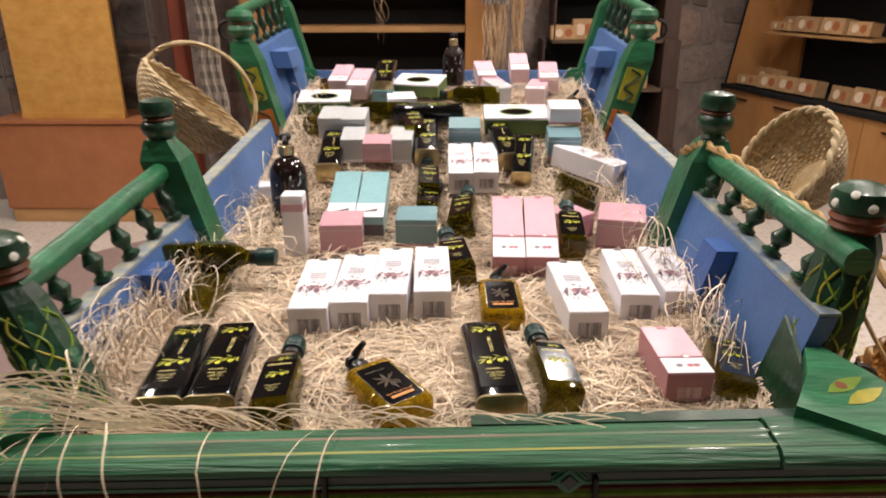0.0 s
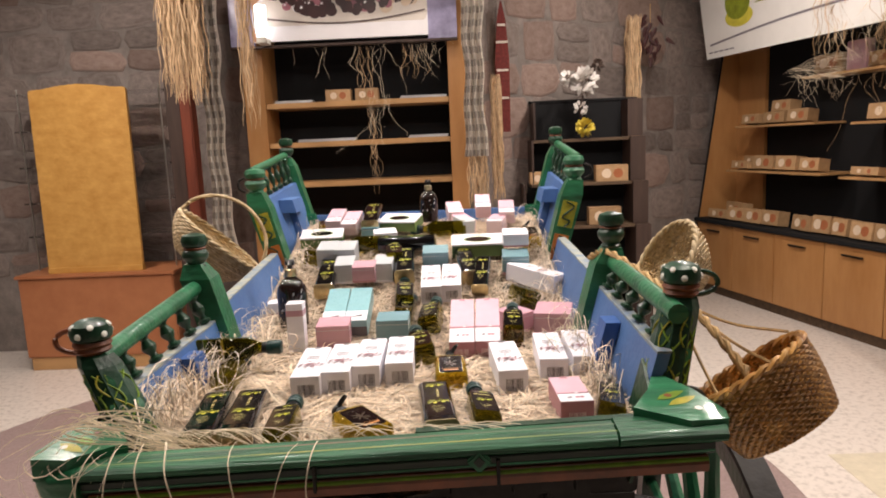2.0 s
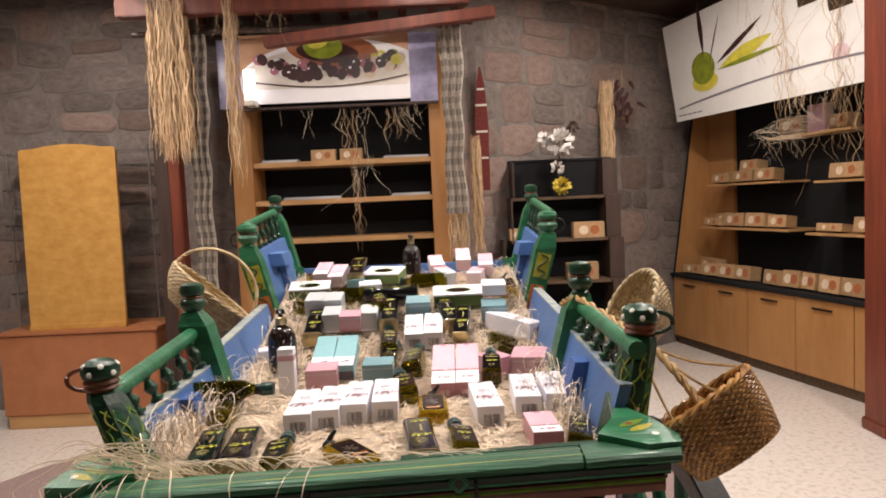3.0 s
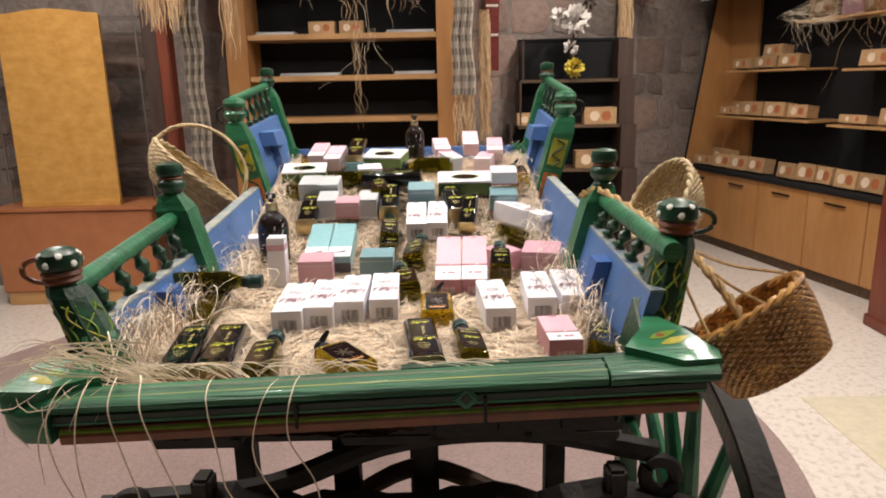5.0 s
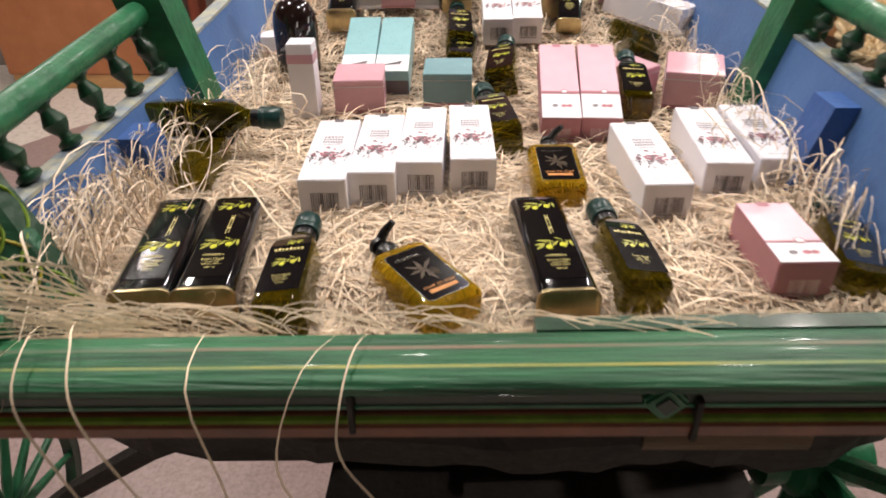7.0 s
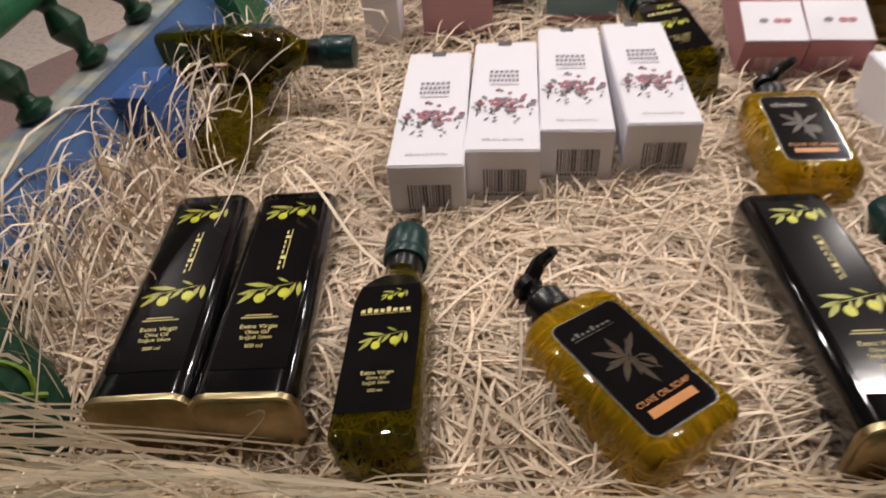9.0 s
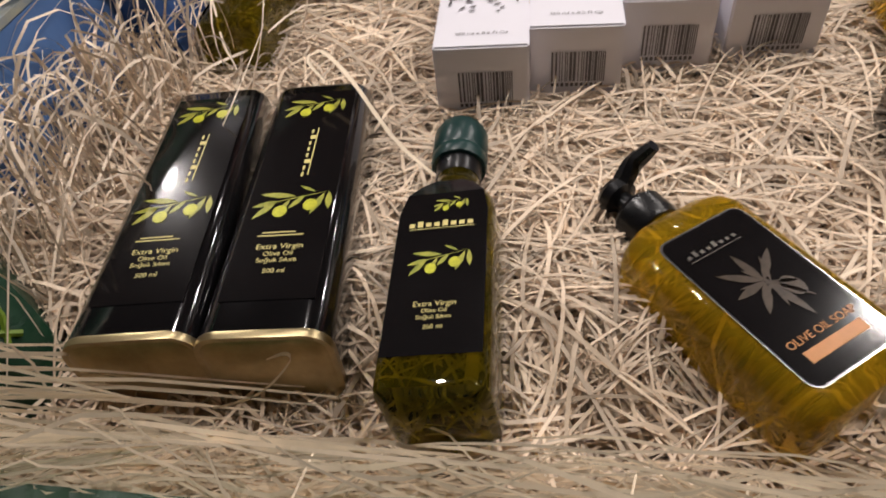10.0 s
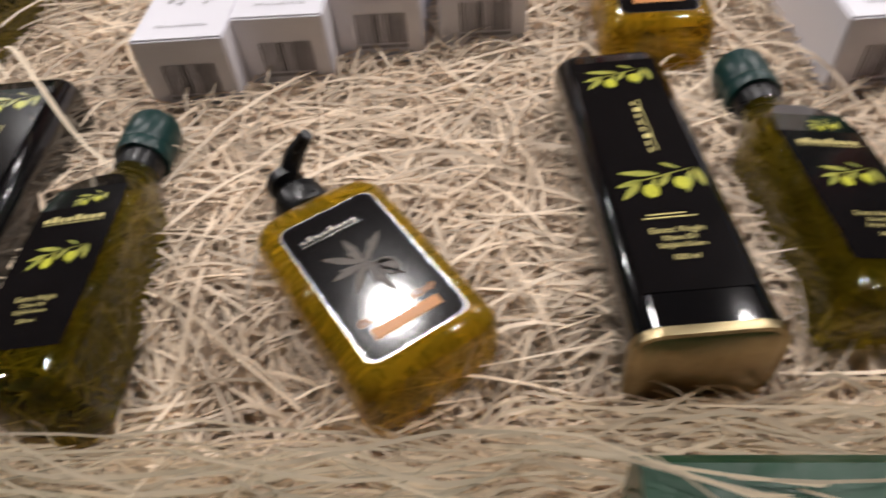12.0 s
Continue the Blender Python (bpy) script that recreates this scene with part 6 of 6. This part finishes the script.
for k in range(160):
    y = rs.uniform(0.95, 1.45)
    bx = side_x(1, y) - rs.uniform(0.0, 0.04)
    bz = straw_top(bx, y) - 0.004
    h = rs.uniform(0.02, 0.075)
    dy = rs.gauss(0, 0.06)
    curls.append((curve_points([(bx, y, bz), (bx - 0.01, y + dy * 0.4, bz + h), (bx - rs.uniform(0.01, 0.05), y + dy, bz + h * rs.uniform(0.4, 1.1))], 9), rs.uniform(0.001, 0.0019), Vector((rs.gauss(0, 1), rs.gauss(0, 1), 0.3)).normalized()))
for k in range(330):
    s = -1 if k < 190 else 1
    y = (0.84 + rs.uniform(0, 1) ** 1.3 * 0.62) if s < 0 and k < 130 else rs.uniform(1.0, 2.25)
    room = 0.022 if s < 0 and y < 1.04 else 0.085 if s < 0 else 0.05
    bx = side_x(s, y) - s * rs.uniform(0.005, room)
    bz = straw_top(bx, y) - 0.004
    r = rs.uniform(0.018, 0.055)
    turn = rs.uniform(0, math.pi)
    start = rs.uniform(-0.6, 0.8)
    sweep = rs.uniform(2.2, 5.2)
    lean_in = rs.uniform(-0.9, 0.1) if room < 0.03 else rs.uniform(-0.5, 0.9)
    wide = 0.25 if room < 0.03 else 0.8
    pts = []
    for q in range(15):
        a = start + sweep * q / 14
        rr = r * (1 + 0.35 * math.sin(a * 1.7 + k))
        along, up = rr * math.cos(a) * 1.25, rr * (1 + math.sin(a)) * 0.62
        px = bx + along * math.cos(turn) * wide - s * up * lean_in
        py = y + along * math.sin(turn) * 1.5
        lim = half_width(py, bz + up) - 0.004
        pts.append(Vector((CX + max(-lim, min(lim, px - CX)), max(py, 0.80), bz + up)))
    curls.append((pts, rs.uniform(0.0011, 0.0023), Vector((rs.gauss(0, 1), rs.gauss(0, 1), 0.5)).normalized()))
ribbons("straw_curls", curls, "straw_white", "long pale straw curls along the cart sides")

tailcurls = []
for k in range(24):
    x0 = CX - 0.37 + rs.gauss(0, 0.03)
    y0 = rs.uniform(0.775, 0.82)
    end = (CX - rs.uniform(0.40, 0.53), rs.uniform(0.69, 0.80), 1.43 + rs.uniform(-0.01, 0.045))
    mid = ((x0 + end[0]) / 2, (y0 + end[1]) / 2 - rs.uniform(0, 0.03), 1.435 + rs.uniform(0.0, 0.05))
    p = [(x0 + 0.10, y0 + 0.01, 1.385), (x0, y0, 1.405), mid, end]
    if k % 3 == 0:
        p += [(end[0] - 0.025, end[1] - 0.03, end[2] - rs.uniform(0.03, 0.06)), (end[0] - rs.uniform(-0.02, 0.03), end[1] - 0.04, end[2] - rs.uniform(0.08, 0.14))]
    elif k % 3 == 1:
        p += [(end[0] - 0.02, end[1] - 0.03, end[2] - 0.01), (end[0] + 0.01, end[1] - 0.045, end[2] - 0.025), (end[0] + rs.uniform(0.04, 0.08), end[1] - 0.02, end[2] - 0.005)]
    tailcurls.append((curve_points(p, 16), rs.uniform(0.0012, 0.0024), Vector((0.2, 0.6, 0.8))))
for k in range(7):
    cx, cy, r = CX - 0.40 + rs.gauss(0, 0.025), 0.752 + rs.gauss(0, 0.008), rs.uniform(0.045, 0.085)
    loop = [(CX - 0.30, 0.80, 1.40)]
    for q in range(9):
        a = radians(60 + 30 * q + rs.uniform(-6, 6))
        loop.append((cx + r * math.cos(a), cy + 0.5 * r * math.sin(a), 1.428 + 0.022 * abs(math.sin(a * 0.5)) + 0.004 * k))
    loop.append((CX - 0.27, 0.775, 1.41))
    tailcurls.append((curve_points(loop, 40), rs.uniform(0.0016, 0.0026), Vector((0.1, 0.4, 0.9)).normalized()))
for k in range(420):
    x0 = CX - 0.40 + rs.uniform(0, 1) ** 1.5 * 0.70
    yy = tail_edge(x0 + 0.08) + 0.016 + rs.uniform(-0.006, 0.020)
    L = rs.uniform(0.04, 0.16)
    z = 1.366 + rs.uniform(0, 0.02) - 0.1 * max(0.0, yy - 0.775)
    p = [(x0, yy + rs.uniform(-0.004, 0.02), z), (x0 + L * 0.35, yy + rs.gauss(0, 0.007), z + rs.uniform(0, 0.010)), (x0 + L * 0.7, yy + rs.gauss(0, 0.009), z + rs.uniform(0, 0.010)), (x0 + L, yy + rs.uniform(-0.004, 0.02), z)]
    tailcurls.append((curve_points(p, 9), rs.uniform(0.0008, 0.0021), Vector((0.1, 0.7, 0.7))))
for k in range(60):
    x0 = CX - 0.40 + rs.uniform(0, 1) ** 1.6 * 0.6
    L = rs.uniform(0.05, 0.18)
    p = [(x0, 0.80, 1.375), (x0 + L * 0.3, 0.766 + rs.gauss(0, 0.006), 1.428 + rs.uniform(0, 0.006)), (x0 + L * 0.7, 0.758 + rs.gauss(0, 0.008), 1.430 + rs.uniform(0, 0.008)), (x0 + L, 0.79, 1.39)]
    tailcurls.append((curve_points(p, 9), rs.uniform(0.0008, 0.0018), Vector((0.1, 0.7, 0.7))))
ribbons("straw_curls", tailcurls, "straw_pale", "straw curls spilling over the tail beam")

# fibres that hang over the tail beam
HANG = [
    [(-0.22, 0.775, 1.415), (-0.205, 0.72, 1.437), (-0.20, 0.676, 1.41), (-0.185, 0.672, 1.34), (-0.17, 0.672, 1.27), (-0.165, 0.672, 1.14)],
    [(-0.235, 0.775, 1.415), (-0.24, 0.72, 1.437), (-0.245, 0.676, 1.40), (-0.25, 0.672, 1.32), (-0.235, 0.672, 1.22), (-0.225, 0.672, 1.12)],
    [(-0.24, 0.775, 1.415), (-0.27, 0.72, 1.437), (-0.285, 0.676, 1.40), (-0.28, 0.672, 1.33), (-0.25, 0.672, 1.25)],
    [(-0.23, 0.775, 1.415), (-0.26, 0.70, 1.432), (-0.295, 0.672, 1.38), (-0.30, 0.672, 1.30)],
    [(-0.07, 0.775, 1.415), (-0.068, 0.72, 1.437), (-0.066, 0.676, 1.42), (-0.055, 0.672, 1.34), (-0.045, 0.672, 1.28), (0.0, 0.672, 1.225), (0.045, 0.672, 1.228), (0.03, 0.672, 1.26), (-0.005, 0.672, 1.33), (0.0, 0.672, 1.39), (0.02, 0.70, 1.435), (0.04, 0.775, 1.415)],
    [(0.075, 0.775, 1.415), (0.055, 0.72, 1.437), (0.046, 0.674, 1.41), (0.045, 0.672, 1.36), (0.075, 0.672, 1.30), (0.078, 0.672, 1.25), (0.05, 0.672, 1.16)],
    [(-0.20, 0.775, 1.415), (-0.17, 0.72, 1.437), (-0.155, 0.675, 1.40), (-0.12, 0.672, 1.29), (-0.115, 0.672, 1.25)],
]
ribbons("hanging_fibre", [(curve_points(p, 30), 0.0021, Vector((0.9, 0.3, 0.2)).normalized()) for p in HANG], "straw_pale", "pale straw fibres hanging over the tail beam")
# a fibre loop resting on the tins
ribbons("stray_fibre", [(curve_points([(-0.115, 0.985, 1.431), (-0.128, 1.0, 1.436), (-0.122, 1.008, 1.437), (-0.10, 0.985, 1.433), (-0.07, 0.955, 1.41), (-0.03, 0.93, 1.392)], 18), 0.0026, Vector((0.6, 0.8, 0)).normalized()),
                        (curve_points([(-0.125, 0.80, 1.395), (-0.105, 0.805, 1.40), (-0.092, 0.814, 1.41), (-0.09, 0.812, 1.42), (-0.098, 0.81, 1.418)], 12), 0.003, Vector((0.3, 0, 0.9)).normalized())],
        "straw_pale", "stray straw fibres lying over the goods")


def bundle(label, x, y, z1, z0, w, n, seed, mat="raffia", wave=0.012, depth=0.06, width=0.006):
    rq = random.Random(seed)
    out = []
    for k in range(n):
        bx, by = x + rq.uniform(-w, w) * 0.75, y + rq.uniform(-depth, depth)
        zb = z0 + abs(rq.gauss(0, 0.25)) * (z1 - z0) * 0.8
        zt = z1 - rq.uniform(0, 0.06)
        m = max(6, int((zt - zb) / 0.06))
        ph, am = rq.uniform(0, 6), rq.uniform(0.4, 1.2) * wave
        drift = rq.uniform(-0.35, 0.35) * w
        pts = [Vector((bx + drift * (q / m) + am * math.sin(ph + q * 1.3), by + am * math.cos(ph * 2 + q * 1.1), zt + (zb - zt) * q / m)) for q in range(m + 1)]
        out.append((pts, rq.uniform(0.6, 1.3) * width, Vector((1, rq.uniform(-0.5, 0.5), 0)).normalized()))
    return ribbons("raffia_bundle", out, mat, label, "raffia")


bundle("thick bundle of raffia hanging from the canopy", -1.83, 5.30, 3.60, 2.25, 0.19, 190, 1, width=0.010)
bundle("thin bundle of raffia hanging before the sign", -1.33, 5.32, 3.60, 2.0, 0.06, 34, 2, width=0.007)
bundle("raffia bundle hanging on the stone wall", 0.66, 5.9, 2.45, 1.3, 0.06, 80, 3, width=0.008)
bundle("raffia bundle hanging beside the shelf unit", 0.47, 5.68, 2.2, 1.2, 0.10, 70, 4, width=0.006)
bundle("raffia bundle hanging on the stone wall", 2.18, 7.12, 3.1, 1.75, 0.09, 90, 5, width=0.009)
bundle("sparse raffia hanging under the sign", -0.45, 5.70, 2.74, 2.2, 0.08, 7, 6, "raffia", 0.03, 0.05, 0.0035)
bundle("sparse raffia hanging under the sign", 0.0, 5.70, 2.74, 2.4, 0.16, 7, 7, "raffia", 0.04, 0.05, 0.0035)
bundle("sparse raffia hanging under the sign", -0.40, 5.72, 2.2, 1.4, 0.05, 7, 8, "raffia", 0.03, 0.03, 0.0035)


def wisps(label, base, along, n, seed, drop, mat="straw_pale", width=0.0026, spread=0.12):
    """Thin kinked fibres that hang from a line, some curling up again."""
    rq = random.Random(seed)
    out = []
    for k in range(n):
        p = Vector(base) + Vector(along) * rq.random() + Vector((0, rq.uniform(-0.04, 0.04), 0))
        L = drop * rq.uniform(0.25, 1.0)
        m = 7
        pts = [p]
        d = Vector((rq.uniform(-1, 1) * spread, rq.uniform(-0.5, 0.5) * spread, -1)).normalized()
        for q in range(m):
            d = (d + Vector((rq.gauss(0, 0.38), rq.gauss(0, 0.2), rq.gauss(-0.12, 0.25)))).normalized()
            if d.z > 0.1:
                d.z = -0.1
            pts.append(pts[-1] + d * L / m)
        out.append((curve_points(pts, 16), width * rq.uniform(0.6, 1.2), Vector((1, rq.uniform(-0.4, 0.4), 0)).normalized()))
    return ribbons("raffia_wisp", out, mat, label, "raffia")


wisps("thin curling raffia under the lit sign", (-0.55, 5.70, 2.74), (0.30, 0, 0), 9, 21, 0.55)
wisps("thin curling raffia under the lit sign", (-0.10, 5.70, 2.74), (0.36, 0, 0), 14, 22, 0.42, width=0.0022)
wisps("thin curling raffia under the lit sign", (-1.10, 5.70, 2.74), (0.35, 0, 0), 5, 23, 0.35)
wisps("thin curling raffia before the shelves", (-0.48, 5.72, 2.30), (0.25, 0, 0), 8, 24, 0.75)
wisps("thin curling raffia hanging from the canopy", (-1.75, 5.30, 3.45), (0.85, 0, 0.02), 18, 25, 0.45, "raffia")


def hung(a, b, dep, z):
    p, q = RF @ Vector((a, dep, z)), RF @ Vector((b, dep, z))
    return tuple(p), tuple(q - p)


for k, (a, b, dep, z, n, drop, w) in enumerate(((1.35, 2.2, 0.18, 2.38, 24, 0.42, 0.0026), (2.05, 2.75, -0.14, 2.72, 20, 0.55, 0.0028), (2.5, 3.0, -0.14, 3.7, 18, 1.5, 0.004), (1.6, 2.2, -0.16, 3.85, 20, 1.25, 0.004), (2.35, 2.9, -0.12, 2.62, 8, 1.2, 0.003))):
    wisps("pale raffia draped over the wall shelving", *hung(a, b, dep, z), n, 30 + k, drop, "straw_pale" if k < 2 else "raffia", w, 0.3)
drape = []
rq = random.Random(50)
for k in range(26):
    a0 = 1.3 + rq.uniform(0, 0.25)
    ctrl = [RF @ Vector((a0 + q * rq.uniform(0.10, 0.24), 0.10 + rq.uniform(-0.05, 0.05), 2.39 - 0.08 * math.sin(q * 0.9 + k) * (q > 0) + rq.uniform(-0.03, 0.05))) for q in range(5)]
    drape.append((curve_points(ctrl, 18), rq.uniform(0.0018, 0.0034), Vector((0.2, 0.3, 0.9)).normalized()))
ribbons("raffia_drape", drape, "straw_pale", "pale raffia lying along the upper shelf edge", "raffia")
p1, p2 = RF @ Vector((2.2, -0.16, 0)), RF @ Vector((2.75, -0.16, 0))
bundle("raffia hanging before the banner", p1.x, p1.y, 3.9, 2.3, 0.16, 26, 9, "raffia", 0.03, 0.08, 0.0045)
bundle("raffia hanging before the banner", p2.x, p2.y, 3.9, 1.9, 0.22, 20, 10, "raffia", 0.04, 0.08, 0.0045)
t = thing("dried_pepper_string", "dark brown string of dried peppers on the wall", "dried peppers")
rq = random.Random(6)
for k in range(22):
    c = Vector((2.36 + rq.gauss(0, 0.05), 7.12 + rq.uniform(-0.03, 0.0), 2.65 + rq.uniform(0, 0.45)))
    d = Vector((rq.gauss(0, 0.5), rq.gauss(0, 0.3), -1)).normalized()
    part("pepper", pipe([c, c + d * 0.05, c + d * 0.11], [0.018, 0.022, 0.004], 6), "sign_dark", t, "", True)
part("string", pipe([(2.36, 7.14, 2.65), (2.36, 7.14, 3.2)], 0.004, 5), "rope", t)


# ---- wall stones, nearest and best seen walls ----
def stone_mesh(seed, mat):
    rq = random.Random(seed)
    bm = bmesh.new()
    n = 8
    ring = []
    for px, pz in ((-0.5, -0.5), (0.0, -0.5), (0.5, -0.5), (0.5, 0.0), (0.5, 0.5), (0.0, 0.5), (-0.5, 0.5), (-0.5, 0.0)):
        pull = rq.uniform(0.76, 0.95) if px and pz else rq.uniform(0.93, 1.04)
        ring.append((px * pull * (1 + rq.uniform(-0.12, 0.04)), pz * pull * (1 + rq.uniform(-0.12, 0.05))))
    rows = []
    for sc, y in ((1.0, 0.02), (0.95, -0.45), (0.78, -0.9)):
        rows.append([bm.verts.new((x * sc, y + rq.uniform(-0.08, 0.08) * (y < 0), z * sc)) for x, z in ring])
    for a, b in zip(rows, rows[1:]):
        for i in range(n):
            bm.faces.new((a[i], a[(i + 1) % n], b[(i + 1) % n], b[i]))
    c = bm.verts.new((rq.uniform(-0.1, 0.1), -1.0 + rq.uniform(-0.15, 0.1), rq.uniform(-0.1, 0.1)))
    for i in range(n):
        bm.faces.new((rows[-1][i], rows[-1][(i + 1) % n], c))
    fix(bm)
    me = bpy.data.meshes.new("stone")
    bm.to_mesh(me)
    bm.free()
    me.materials.append(M[mat])
    me.polygons.foreach_set("use_smooth", [True] * len(me.polygons))
    return me


STONES = [stone_mesh(k, "stone" if k % 5 else "stone_warm") for k in range(12)]


def lay_stones(wname, a0, a1, z0, z1, seed, cw=(0.26, 0.68), ch=(0.22, 0.40)):
    rq = random.Random(seed)
    mat4, _ = WALL_FRAME[wname]
    wall = bpy.data.objects[wname]
    z = z0
    while z < z1:
        h = min(rq.uniform(*ch), z1 - z + 0.02)
        a = a0 - rq.uniform(0, 0.2)
        while a < a1:
            w = rq.uniform(*cw)
            if h > 0.24 and rq.random() < 0.28:
                cells = ((z, h * 0.5), (z + h * 0.5, h * 0.5))
            else:
                cells = ((z, h),)
            for zz, hh in cells:
                ob = new("stone", STONES[rq.randrange(12)])
                ob.parent = wall
                ob.matrix_world = mat4 @ pose(a + w / 2, -0.002, zz + hh / 2, 0, rq.uniform(-6, 6), 0) @ Matrix.Diagonal((w + 0.004, rq.uniform(0.005, 0.022), hh + 0.006, 1))
            a += w
        z += h


lay_stones("wall_back_left", 1.2, 4.40, 0.75, CEIL, 1)
lay_stones("wall_back_right", 0.02, 3.7, 0.9, CEIL, 2)
lay_stones("wall_right", 0.0, 1.0, 0.9, CEIL, 3)
